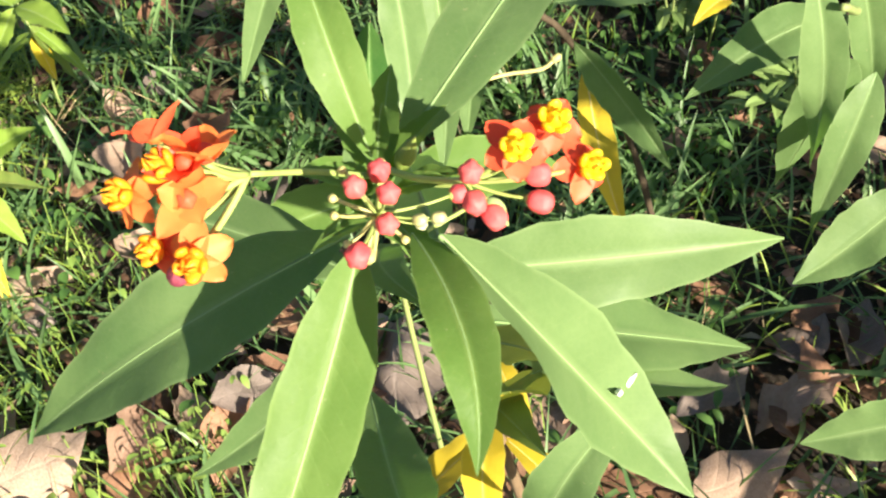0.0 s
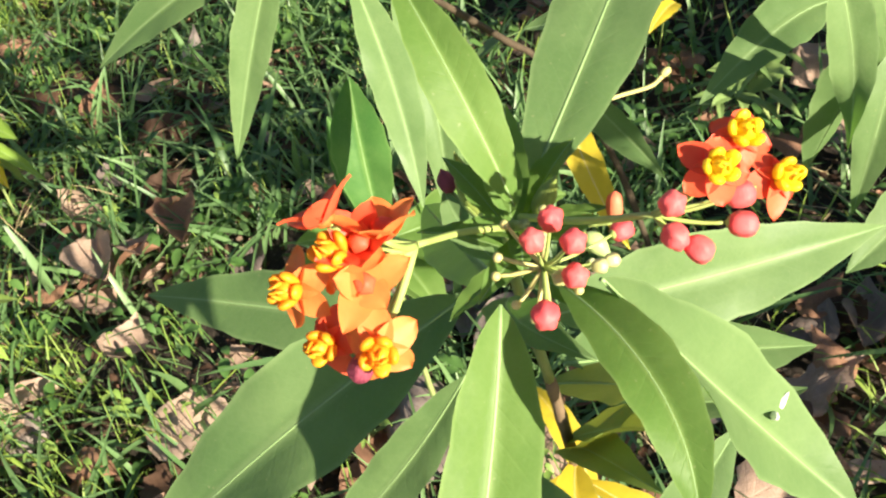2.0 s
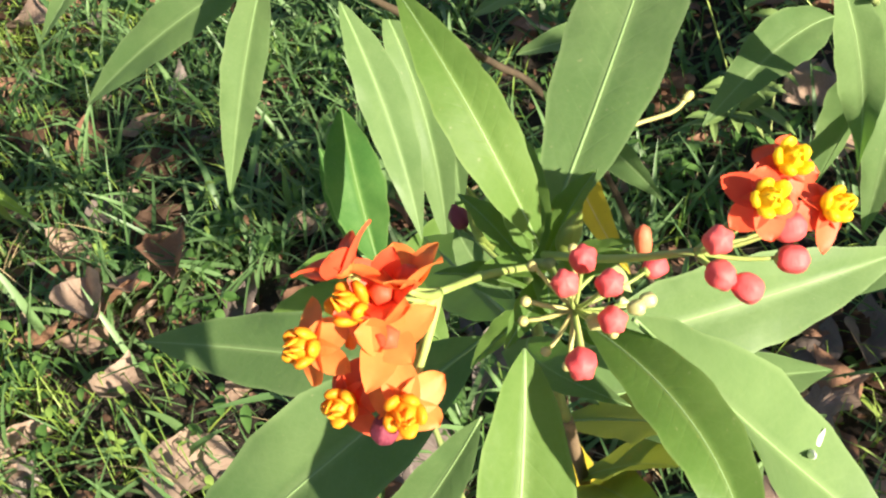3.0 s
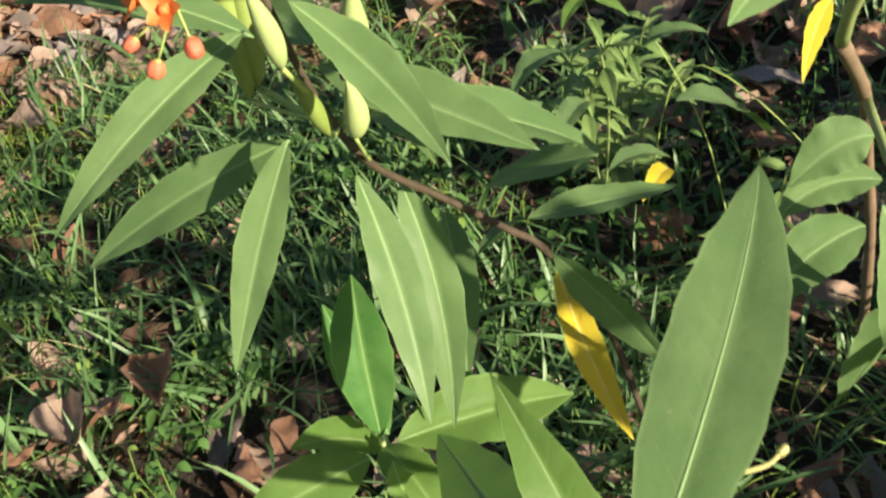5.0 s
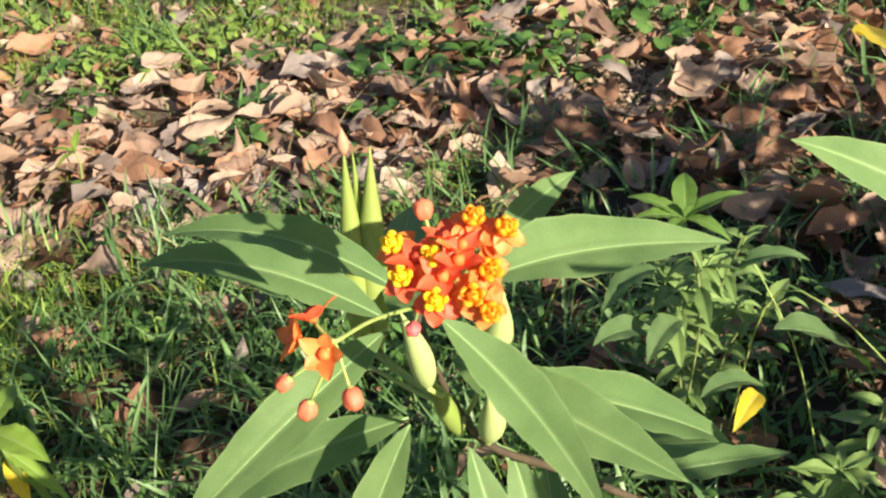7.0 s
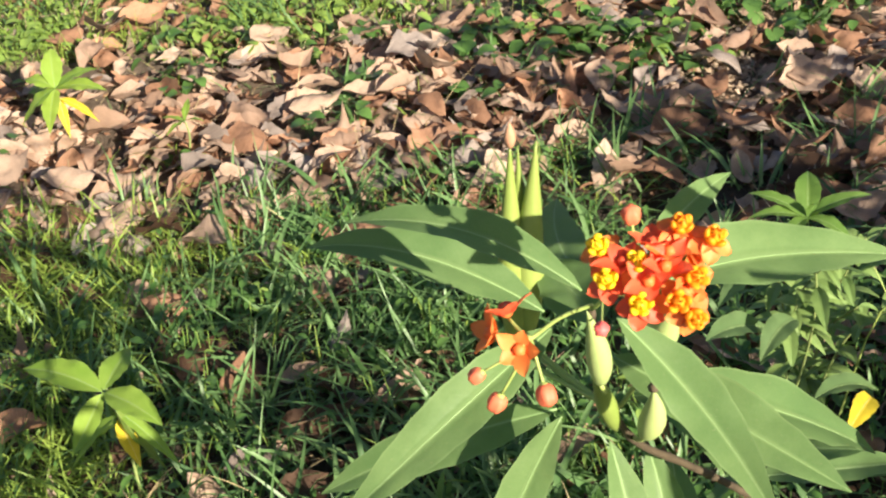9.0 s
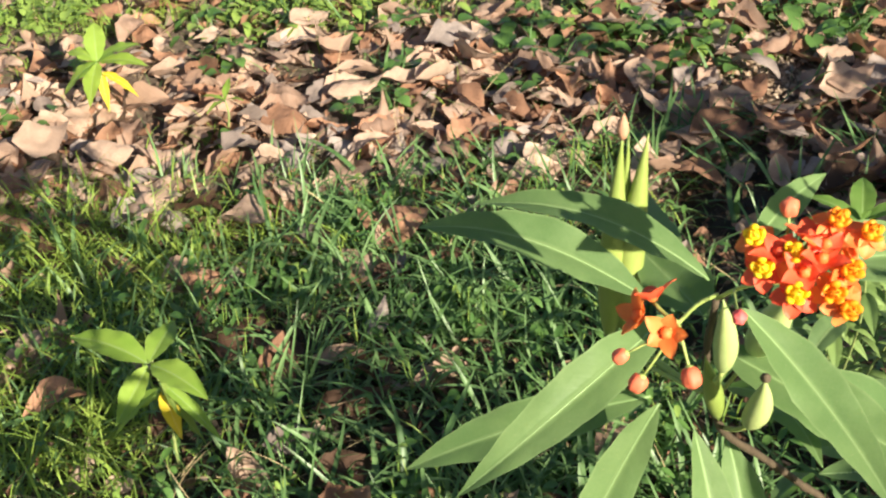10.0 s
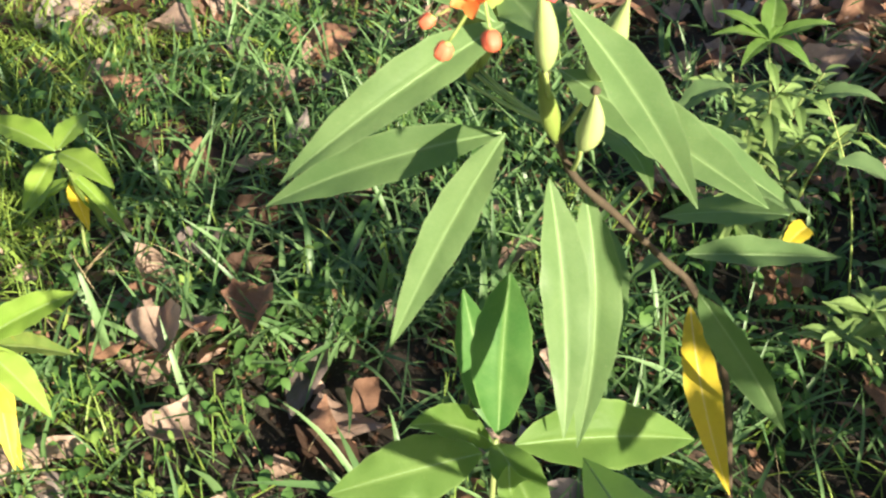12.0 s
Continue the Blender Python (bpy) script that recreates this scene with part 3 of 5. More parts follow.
spots = [(-0.08, 2.15, 34, 0.045), (-0.03, 2.20, 20, 0.05), (0.07, 2.13, 30, 0.05), (0.22, 2.04, 16, 0.035), (0.26, 1.95, 7, 0.02), (0.10, 1.93, 6, 0.018), (-0.07, 1.88, 4, 0.014), (-0.12, 1.95, 8, 0.025), (-0.30, 2.05, 15, 0.025), (-0.63, 2.15, 16, 0.035), (-0.29, 2.27, 18, 0.05), (0.42, 2.12, 22, 0.06), (0.56, 2.10, 18, 0.06), (0.15, 2.30, 30, 0.09), (-0.70, 2.36, 14, 0.04), (-0.6, 1.87, 5, 0.02), (-1.0, 1.98, 10, 0.03), (-0.40, 1.90, 5, 0.02), (0.01, 2.07, 24, 0.045), (0.15, 2.10, 22, 0.045), (0.20, 2.00, 9, 0.025), (-0.02, 1.97, 6, 0.02), (0.02, 1.90, 5, 0.015), (-0.32, 1.92, 8, 0.02), (0.33, 2.10, 20, 0.05), (0.48, 2.02, 12, 0.04)]
for x, y, n, r in spots:
    ground_herb(x, y, n, r, rnd)
spots = []
while len(spots) < 210:
    x, y = rnd.uniform(-1.2, 0.2), rnd.uniform(0.4, 1.75)
    if rnd.random() < 0.25 + grassy(x, y):
        spots.append((x, y, rnd.randint(3, 10), rnd.uniform(0.012, 0.04)))
spots += [(rnd.uniform(0.1, 0.6), rnd.uniform(0.6, 1.35), rnd.randint(4, 10), 0.035) for _ in range(40)]
spots += [(rnd.uniform(0.02, 0.5), rnd.uniform(0.85, 1.25), rnd.randint(5, 10), 0.04) for _ in range(40)]
small_leaves("creeping_weed", spots, HERB, (0.009, 0.022), rnd, "small-leaved creeping weed between the grass blades", tall=(0.005, 0.055), slim=(0.20, 0.32))
spots = [(rnd.uniform(-1.05, 0.1), rnd.uniform(0.6, 1.72), rnd.randint(2, 6), rnd.uniform(0.008, 0.02)) for _ in range(90)]
spots += [(-0.48, 0.64, 14, 0.035), (-0.45, 0.69, 10, 0.03), (-0.32, 0.59, 34, 0.025), (-0.30, 0.55, 24, 0.025), (-0.40, 0.56, 8, 0.03), (-0.30, 0.64, 10, 0.02), (-0.05, 0.55, 12, 0.03), (0.10, 0.70, 10, 0.03)]
small_leaves("bright_herb", spots, WEED, (0.006, 0.013), rnd, "bright green small-leaved herb in patches of the lawn", tall=(0.03, 0.07), slim=(0.22, 0.36))
spots = [(-1.05, 2.44, 150, 0.08), (-0.97, 2.45, 100, 0.06), (-0.61, 2.35, 120, 0.07), (-0.54, 2.36, 90, 0.06), (-0.85, 2.66, 80, 0.13), (-0.36, 2.38, 90, 0.08), (-0.20, 2.42, 90, 0.12), (0.3, 2.4, 50, 0.15), (-0.45, 2.30, 25, 0.05), (-0.02, 2.30, 40, 0.07), (0.05, 2.14, 10, 0.03), (0.24, 2.06, 14, 0.03), (0.28, 1.98, 8, 0.03), (-0.92, 2.2, 12, 0.03)]
lawn = []
while len(lawn) < 42:
    x, y = rnd.uniform(-0.60, 0.05), rnd.uniform(0.68, 1.45)
    if rnd.random() < 1.15 - 0.35 * (y - 0.7) - 1.0 * bare(x, y):
        lawn.append((x, y, rnd.randint(5, 12), rnd.uniform(0.010, 0.028)))
small_leaves("lawn_herb", lawn, HERB, (0.008, 0.018), rnd, "low small-leaved green herb filling gaps in the lawn", tall=(0.01, 0.05), slim=(0.26, 0.42))
small_leaves("sunlit_herb", spots, WEED, (0.012, 0.030), rnd, "sunlit yellow-green herbs at the edge of the leaf litter")


# ---- fallen leaves ----
def dry_leaf_shape(rnd, torn=False, lobes=False, n=13, m=7, heart=False):
    """Places and faces of one dead leaf, about 1 long, lying along x: folded, bent and frayed."""
    fold, cup, bend = rnd.uniform(-0.35, 0.6), rnd.uniform(-0.55, 0.75), rnd.gauss(0, 0.38)
    twist = rnd.gauss(0, 0.7)
    wide = rnd.uniform(0.20, 0.33)
    roll = rnd.random() < 0.18
    ph = rnd.uniform(0, 6)
    cut = rnd.uniform(0.5, 0.8) if torn else 1.0
    frays = [[1 + rnd.gauss(0, 0.07) for _ in range(n)] for _ in range(2)]
    hook = rnd.uniform(-0.5, 1.1)
    verts, uvs = [], []
    for i in range(n):
        for j in range(m):
            u = -1 + 2 * j / (m - 1)
            s = i / (n - 1) * (cut + (0.10 * math.sin(5 * u + ph) + 0.06 * math.sin(13 * u) if torn else 0))
            half = wide * (math.sin(math.pi * min(1, s**0.8)) ** 1.15 + 0.02)
            if heart:
                half = 0.42 * math.sin(math.pi * min(1, s**0.62)) ** 0.8 + 0.01
            if lobes:
                half *= 1 + 0.33 * math.sin(s * 17 + ph)
            half *= 1 + (frays[u > 0][i] - 1) * abs(u) ** 2
            if roll:
                a = 1.25 * u
                y, z = half * math.sin(a) * 0.8, half * (1 - math.cos(a)) * 0.8
            else:
                y, z = half * u, half * (fold * abs(u) + cup * u * u)
            a = twist * (s - 0.5)
            y, z = y * math.cos(a) - z * math.sin(a), y * math.sin(a) + z * math.cos(a)
            z += bend * (s - 0.5) ** 2 * 1.4 + hook * max(0, s - 0.7) ** 2 * 2
            z += (0.030 * math.sin(8 * s + 3 * u + ph) + 0.022 * math.sin(17 * s - 6 * u + 2 * ph)) * half / wide
            verts.append((s - 0.5 - (0.16 * abs(u) * (1 - s) ** 3 if heart else 0), y + 0.05 * math.sin(3 * s + ph), z))
            uvs.append((0.5 + 0.5 * u, s))
    low = np.percentile([v[2] for v in verts], 12)
    return [(x, y, z - low) for x, y, z in verts], grid_faces(n, m), uvs


KINDS = 30
rnd = random.Random(23)
DRY_SHAPES = [dry_leaf_shape(rnd, k % 5 == 2, k in (4, 15)) for k in range(KINDS)]
HEART = KINDS
DRY_SHAPES.append(dry_leaf_shape(random.Random(4), heart=True))
SCRAP_SHAPES = [dry_leaf_shape(rnd, k % 2 == 0, False, 5, 4) for k in range(14)]
DRY_MESHES = []
for verts, faces, uvs in DRY_SHAPES:
    for mat in (DRY_TAN, DRY_RUST, DRY_GREY, DRY_SHADED):
        me = bpy.data.meshes.new("fallen_leaf")
        me.from_pydata(verts, [], faces)
        layer = me.uv_layers.new(name="leaf")
        idx = np.empty(len(me.loops), dtype=np.int32)
        me.loops.foreach_get("vertex_index", idx)
        layer.data.foreach_set("uv", np.asarray(uvs, dtype=np.float32)[idx].ravel())
        me.polygons.foreach_set("use_smooth", [True] * len(me.polygons))
        me.materials.append(mat)
        DRY_MESHES.append(me)

DRY_LABELS = ("tan curled dead leaf lying on the ground", "rust-brown curled dead leaf lying on the ground", "grey-brown weathered dead leaf lying on the ground", "brown dead leaf lying in the grass, darkened in colour for shade")


def fallen_leaf(x, y, long, turn, shape, tone, lift=0.004, tip=0.0, lean=0.0, broad=1.0):
    ob = new("fallen_leaf", DRY_MESHES[(shape % KINDS) * 4 + tone])
    ob.matrix_basis = pose(x, y, rise(x, y) + lift, tip, lean, turn) @ Matrix.Diagonal((long, long * broad, long, 1))
    return tagged(ob, DRY_LABELS[tone], "dead leaf", "fallen leaves")


def litter(x, y):
    """How thickly dead leaves lie at a place."""
    edge = 1.68 + 0.08 * math.sin(x * 7 + 1)
    d = 0.10 + 0.90 * soft(edge - 0.22, edge + 0.12, y)
    d = max(d, 0.5 * soft(0.16, 0.40, x) * soft(0.75, 1.2, y), 0.30 * bare(x, y))
    if y > 2.25 and x < 0.2:
        d = 0.36
    if y < 0.85:
        d = max(d, 0.18)
    pale = math.exp(-((x - 0.30) ** 2 + (y - 1.92) ** 2) / 0.006)
    return d * (0.45 + 1.1 * max(0, 0.5 + noise.noise((x * 5, y * 5, 3.3)))) * (1 - 0.75 * pale)


# leaves that stand out by their place
fallen_leaf(-0.402, 0.918, 0.092, 285, HEART, 0, 0.062, 6, -6)
fallen_leaf(-0.385, 0.950, 0.060, 130, 3, 0, 0.045, 25, 15, 1.3)
fallen_leaf(-0.338, 0.972, 0.095, 110, HEART, 1, 0.045, 8, 10)
fallen_leaf(-0.393, 0.822, 0.072, 80, 11, 0, 0.035, 25, 15, 1.5)
fallen_leaf(-0.245, 0.836, 0.060, 100, 8, 1, 0.035, 30, 20)
fallen_leaf(-0.205, 0.872, 0.055, 60, 1, 1, 0.030, 25, 10, 1.2)
# leaves of tone 3 lie in hollows, their shade put into the colour
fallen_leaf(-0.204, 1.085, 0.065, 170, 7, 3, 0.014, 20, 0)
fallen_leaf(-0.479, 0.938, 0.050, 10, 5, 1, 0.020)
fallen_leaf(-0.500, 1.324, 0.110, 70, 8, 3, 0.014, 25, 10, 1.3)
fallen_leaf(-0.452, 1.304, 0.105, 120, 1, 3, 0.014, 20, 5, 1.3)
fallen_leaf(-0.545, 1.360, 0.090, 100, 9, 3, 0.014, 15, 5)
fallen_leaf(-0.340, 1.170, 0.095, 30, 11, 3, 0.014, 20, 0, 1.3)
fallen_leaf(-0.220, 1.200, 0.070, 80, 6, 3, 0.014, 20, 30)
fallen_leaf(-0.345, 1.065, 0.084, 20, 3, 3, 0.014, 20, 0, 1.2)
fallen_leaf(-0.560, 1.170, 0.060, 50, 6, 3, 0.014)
fallen_leaf(-0.320, 0.625, 0.080, 120, 13, 0, 0.025, 20, 10, 1.2)
fallen_leaf(-0.368, 0.605, 0.085, 70, 15, 0, 0.030, 25, 10, 1.2)
fallen_leaf(-0.450, 0.580, 0.110, 20, 18, 0, 0.030, 20, 0, 1.2)
fallen_leaf(-0.263, 0.640, 0.080, 30, 20, 2, 0.035, 20, 25)
fallen_leaf(0.143, 0.590, 0.100, 50, 13, 2, 0.035, 25, 20, 1.2)
fallen_leaf(0.200, 0.550, 0.080, 110, 16, 1, 0.030, 20, 20)
fallen_leaf(0.150, 0.510, 0.090, 20, 18, 0, 0.025, 15, 0)
fallen_leaf(-0.588, 1.446, 0.066, 20, 10, 0, 0.012)
fallen_leaf(-0.710, 1.508, 0.070, 160, 13, 0, 0.020, 15)
fallen_leaf(-0.530, 1.600, 0.097, 170, 14, 0, 0.020, 10, 5, 1.3)
fallen_leaf(-0.051, 1.944, 0.092, 75, 3, 0, 0.040, 30, 25, 1.5)
fallen_leaf(-0.175, 2.010, 0.088, 95, 6, 0, 0.045, 20, 40, 1.5)
fallen_leaf(-0.243, 1.985, 0.088, 35, 0, 0, 0.030, -20, 10, 1.2)
fallen_leaf(-0.213, 2.118, 0.106, 20, 4, 2, 0.035, 15, 10, 1.2)
fallen_leaf(-0.190, 2.090, 0.088, 120, 10, 2, 0.045, 25, 20)
fallen_leaf(-0.776, 1.800, 0.088, 30, 5, 0, 0.035, 20, 12, 1.3)
fallen_leaf(-0.832, 2.390, 0.123, 100, 6, 0, 0.040, 0, 25, 1.2)
fallen_leaf(-0.765, 2.440, 0.106, 20, 10, 1, 0.035, 25, 0, 1.3)
fallen_leaf(-0.615, 1.864, 0.088, 100, 8, 0, 0.045, 10, 35)
fallen_leaf(-0.557, 1.788, 0.101, 80, 13, 2, 0.035, 15, 25, 1.5)
fallen_leaf(-0.382, 1.960, 0.097, 15, 8, 0, 0.030, 25, 0)
fallen_leaf(-0.300, 1.990, 0.077, 10, 10, 0, 0.030, 20, 0)
fallen_leaf(-0.432, 2.115, 0.092, 60, 11, 0, 0.035, 25, 10, 1.3)
fallen_leaf(-0.547, 2.108, 0.092, 120, 1, 0, 0.040, 25, 15, 1.3)
fallen_leaf(-0.487, 2.263, 0.097, 50, 16, 0, 0.035, 20, 5, 1.3)
fallen_leaf(-0.680, 1.990, 0.079, 130, 18, 1, 0.035, 20, 20)
fallen_leaf(-0.900, 1.860, 0.097, 30, 19, 0, 0.035, 20, 0, 1.3)
fallen_leaf(0.085, 2.111, 0.097, 110, 5, 0, 0.040, 20, 20, 1.3)
fallen_leaf(0.208, 1.790, 0.079, 50, 3, 0, 0.035, 25, 20, 1.3)
fallen_leaf(0.190, 1.715, 0.106, 20, 3, 1, 0.035, 12, 8, 1.4)
fallen_leaf(0.277, 1.715, 0.097, 140, 5, 1, 0.035, 20, 0, 1.3)
fallen_leaf(0.414, 1.810, 0.101, 10, 6, 0, 0.035, 18, 0, 1.3)
fallen_leaf(0.090, 1.621, 0.101, 50, 10, 0, 0.035, 10, 25)
fallen_leaf(0.372, 1.452, 0.088, 20, 11, 0, 0.035, 30, 0, 1.3)
fallen_leaf(0.462, 1.443, 0.088, 150, 0, 1, 0.035, 20, 15, 1.2)
fallen_leaf(0.462, 1.590, 0.088, 20, 15, 1, 0.035, 20, 0, 1.4)
fallen_leaf(0.349, 1.642, 0.092, 150, 9, 1, 0.030, 20, 0, 1.3)
fallen_leaf(0.415, 1.825, 0.084, 20, 8, 0, 0.040, 20, 0, 1.3)
fallen_leaf(0.469, 1.374, 0.097, 20, 13, 1, 0.040, 25, 0, 1.2)
fallen_leaf(0.432, 1.234, 0.106, 125, 1, 2, 0.03, 12, 10)
fallen_leaf(0.096, 1.369, 0.062, 90, 5, 1, 0.03)
fallen_leaf(0.358, 0.959, 0.090, 40, 2, 0, 0.030, 20, 10, 1.3)
fallen_leaf(0.232, 1.044, 0.070, 120, 12, 1, 0.025, 15, 0, 1.2)
fallen_leaf(0.294, 0.864, 0.075, 80, 17, 1, 0.025, 15, 10, 1.2)
fallen_leaf(0.187, 1.020, 0.035, 100, 3, 0, 0.05, 30, 20)
fallen_leaf(0.250, 0.668, 0.062, 40, 5, 1, 0.02, 10)
fallen_leaf(0.279, 0.643, 0.079, 70, 6, 2, 0.02, 10)
fallen_leaf(0.234, 0.607, 0.062, 100, 8, 1, 0.02)
for _ in range(240):
    for _ in range(80):
        x, y = rnd.uniform(-1.1, 0.75), rnd.uniform(0.45, 2.35)
        if rnd.random() < litter(x, y):
            break
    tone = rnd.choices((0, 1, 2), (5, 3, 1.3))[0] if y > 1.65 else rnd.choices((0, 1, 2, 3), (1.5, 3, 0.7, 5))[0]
    fallen_leaf(x, y, rnd.uniform(0.045, 0.100), rnd.uniform(0, 360), rnd.randrange(KINDS), tone, rnd.uniform(0.004, 0.026), rnd.gauss(5, 12), rnd.gauss(0, 13), rnd.uniform(0.85, 1.35))


def litter_mesh(name, count, area, size, mats, rnd, label, weight, height, shapes, tumble=13):
    """The rest of the dead leaves and scraps, as one mesh for each tone."""
    for mat, share in mats:
        verts, faces, uvs = [], [], []
        for _ in range(int(count * share)):
            for _ in range(60):
                x, y = rnd.uniform(*area[:2]), rnd.uniform(*area[2:])
                if rnd.random() < weight(x, y):
                    break
            v, f, u = shapes[rnd.randrange(len(shapes))]
            k = len(verts)
            d = rnd.uniform(*size)
            m = pose(x, y, rise(x, y) + rnd.uniform(*height), rnd.gauss(4, tumble), rnd.gauss(0, tumble), rnd.uniform(0, 360)) @ Matrix.Diagonal((d, d * rnd.uniform(0.7, 1.2), d, 1))
            mm = np.array(m)
            verts += (np.array(v) @ mm[:3, :3].T + mm[:3, 3]).tolist()
            faces += [tuple(a + k for a in q) for q in f]
            uvs += u
        tagged(made(name, verts, faces, mat, uvs=uvs), label, "leaf litter", kind="stuff")


litter_mesh("leaf_litter", 1900, (-1.5, 1.1, 0.4, 2.9), (0.048, 0.112), ((DRY_TAN, 0.52), (DRY_RUST, 0.32), (DRY_GREY, 0.16)), rnd, "layer of brown dead leaves on the soil", litter, (0.0, 0.018), DRY_SHAPES)
litter_mesh("leaf_scraps", 6500, (-1.4, 0.9, 0.4, 2.7), (0.007, 0.028), ((DRY_TAN, 0.35), (DRY_RUST, 0.5), (DRY_GREY, 0.15)), rnd, "small crumbled scraps of dead leaves", lambda x, y: 0.05 + 0.30 * soft(1.45, 1.7, y) + litter(x, y), (0.0, 0.012), SCRAP_SHAPES, 22)
# mostly the shade-darkened tone, for the dim floor between the blades
litter_mesh("leaf_mulch", 7000, (-0.75, 0.55, 0.35, 1.7), (0.005, 0.017), ((DRY_RUST, 0.14), (DRY_SHADED, 0.86)), rnd, "fine brown mulch of crumbled leaves between the grass", lambda x, y: 1.0, (0.0, 0.010), SCRAP_SHAPES, 25)
litter_mesh("outer_litter", 2600, (-4.0, 3.4, -2.4, 5.0), (0.05, 0.10), ((DRY_TAN, 0.4), (DRY_RUST, 0.6)), rnd, "scattered dead leaves round the plants", around, (0.0, 0.012), SCRAP_SHAPES, 16)
litter_mesh("pale_crumbs", 700, (0.05, 0.5, 1.75, 2.1), (0.005, 0.018), ((DRY_PALE, 1.0),), rnd, "pale crumbled leaf scraps and chaff on bare soil", lambda x, y: math.exp(-((x - 0.30) ** 2 + (y - 1.92) ** 2) / 0.006), (0.002, 0.012), SCRAP_SHAPES, 22)


def twig(a, b, r, label="thin dry brown twig lying on the ground"):
    pts = [np.array(a) + (np.array(b) - np.array(a)) * k / 4 + np.array([rnd.gauss(0, 0.004), rnd.gauss(0, 0.004), 0]) * (0 < k < 4) for k in range(5)]
    ob = made("twig", *tube_mesh(smooth_path(pts, 12), np.linspace(r, r * 0.5, 12), 6), BARK)
    return tagged(ob, label, "twig", "twigs")


for _ in range(26):
    x, y, q, d = rnd.uniform(-1.0, 0.7), rnd.uniform(0.6, 2.3), rnd.uniform(0, 6.28), rnd.uniform(0.05, 0.16)
    x2, y2 = x + math.cos(q) * d, y + math.sin(q) * d
    twig((x, y, rise(x, y) + 0.012), (x2, y2, rise(x2, y2) + rnd.uniform(0.01, 0.035)), rnd.uniform(0.0008, 0.0022))

# ---- milkweed in front ----
near_plant = thing("milkweed", (0.0, 0.36, 0.0), "flowering milkweed with green lance leaves, orange and red flower heads", "milkweed plant", "milkweeds")
stem(near_plant, [(0.0, 0.36, -0.01), (-0.012, 0.32, 0.28), (-0.021, 0.272, 0.48), (-0.025, 0.240, 0.57)], 0.0032, 0.0019, BARK, label="brown woody stem", n=26, knots=0.12)
stem(near_plant, [(-0.025, 0.240, 0.57), (-0.029, 0.212, 0.64), (-0.030, 0.184, 0.692), (-0.027, 0.172, 0.706)], 0.0017, 0.0010, STEM, "shoot_tip", "green upper stem")
leaf(near_plant, (-0.041, 0.196, 0.665), (-0.097, 0.183, 0.649), (-0.138, 0.185, 0.611), 0.0143, 25)
leaf(near_plant, (-0.016, 0.163, 0.696), (0.013, 0.180, 0.619), (0.037, 0.160, 0.591), 0.0137, -25)
leaf(near_plant, (-0.022, 0.228, 0.613), (0.024, 0.226, 0.612), (0.076, 0.236, 0.603), 0.0131, -50)
leaf(near_plant, (-0.025, 0.189, 0.695), (0.014, 0.234, 0.718), (0.033, 0.277, 0.712), 0.0113, -8, fold=0.22)
leaf(near_plant, (-0.050, 0.233, 0.611), (-0.102, 0.269, 0.605), (-0.140, 0.289, 0.602), 0.0118, 32, fold=0.15)
leaf(near_plant, (-0.018, 0.255, 0.556), (0.026, 0.289, 0.502), (0.093, 0.317, 0.443), 0.0192, -18, fold=0.25)
leaf(near_plant, (-0.017, 0.253, 0.547), (0.025, 0.255, 0.506), (0.076, 0.285, 0.462), 0.0156, 6)
leaf(near_plant, (-0.048, 0.223, 0.604), (-0.080, 0.221, 0.557), (-0.119, 0.218, 0.534), 0.0087, 42)
leaf(near_plant, (-0.043, 0.180, 0.624), (-0.031, 0.123, 0.645), (-0.025, 0.116, 0.664), 0.0087, 14)
leaf(near_plant, (0.027, 0.222, 0.546), (-0.014, 0.199, 0.512), (0.002, 0.213, 0.483), 0.0107, 36)
leaf(near_plant, (-0.030, 0.295, 0.556), (-0.044, 0.360, 0.524), (-0.053, 0.429, 0.477), 0.0150, 20, fold=0.15)
leaf(near_plant, (-0.032, 0.200, 0.656), (-0.038, 0.176, 0.679), (-0.020, 0.159, 0.678), 0.0057, -1)
leaf(near_plant, (-0.035, 0.174, 0.684), (-0.044, 0.147, 0.666), (-0.079, 0.092, 0.615), 0.0099, 32, YOUNG)
leaf(near_plant, (-0.023, 0.174, 0.686), (-0.007, 0.134, 0.698), (-0.013, 0.121, 0.673), 0.0065, -2, YOUNG)
leaf(near_plant, (-0.028, 0.175, 0.708), (-0.033, 0.178, 0.741), (-0.039, 0.206, 0.746), 0.0056, 14, YOUNG)
leaf(near_plant, (-0.026, 0.260, 0.542), (0.016, 0.224, 0.573), (-0.002, 0.206, 0.589), 0.0096, -9, OLIVE)
leaf(near_plant, (-0.022, 0.269, 0.494), (-0.003, 0.248, 0.527), (0.002, 0.223, 0.554), 0.0096, -0, OLIVE)
leaf(near_plant, (-0.020, 0.275, 0.478), (-0.021, 0.251, 0.522), (-0.000, 0.214, 0.532), 0.0097, -2, OLIVE)
leaf(near_plant, (-0.020, 0.275, 0.470), (-0.030, 0.245, 0.480), (-0.024, 0.220, 0.455), 0.0085, 10, YELLOW, "yellow withered leaf", rib=RIB_YELLOW)
leaf(near_plant, (-0.019, 0.280, 0.455), (-0.050, 0.262, 0.450), (-0.068, 0.250, 0.425), 0.0095, -10, YELLOW, "yellow withered leaf", rib=RIB_YELLOW)
leaf(near_plant, (-0.018, 0.285, 0.440), (0.010, 0.255, 0.440), (0.018, 0.240, 0.415), 0.0085, 15, YELLOW, "yellow withered leaf", rib=RIB_YELLOW)
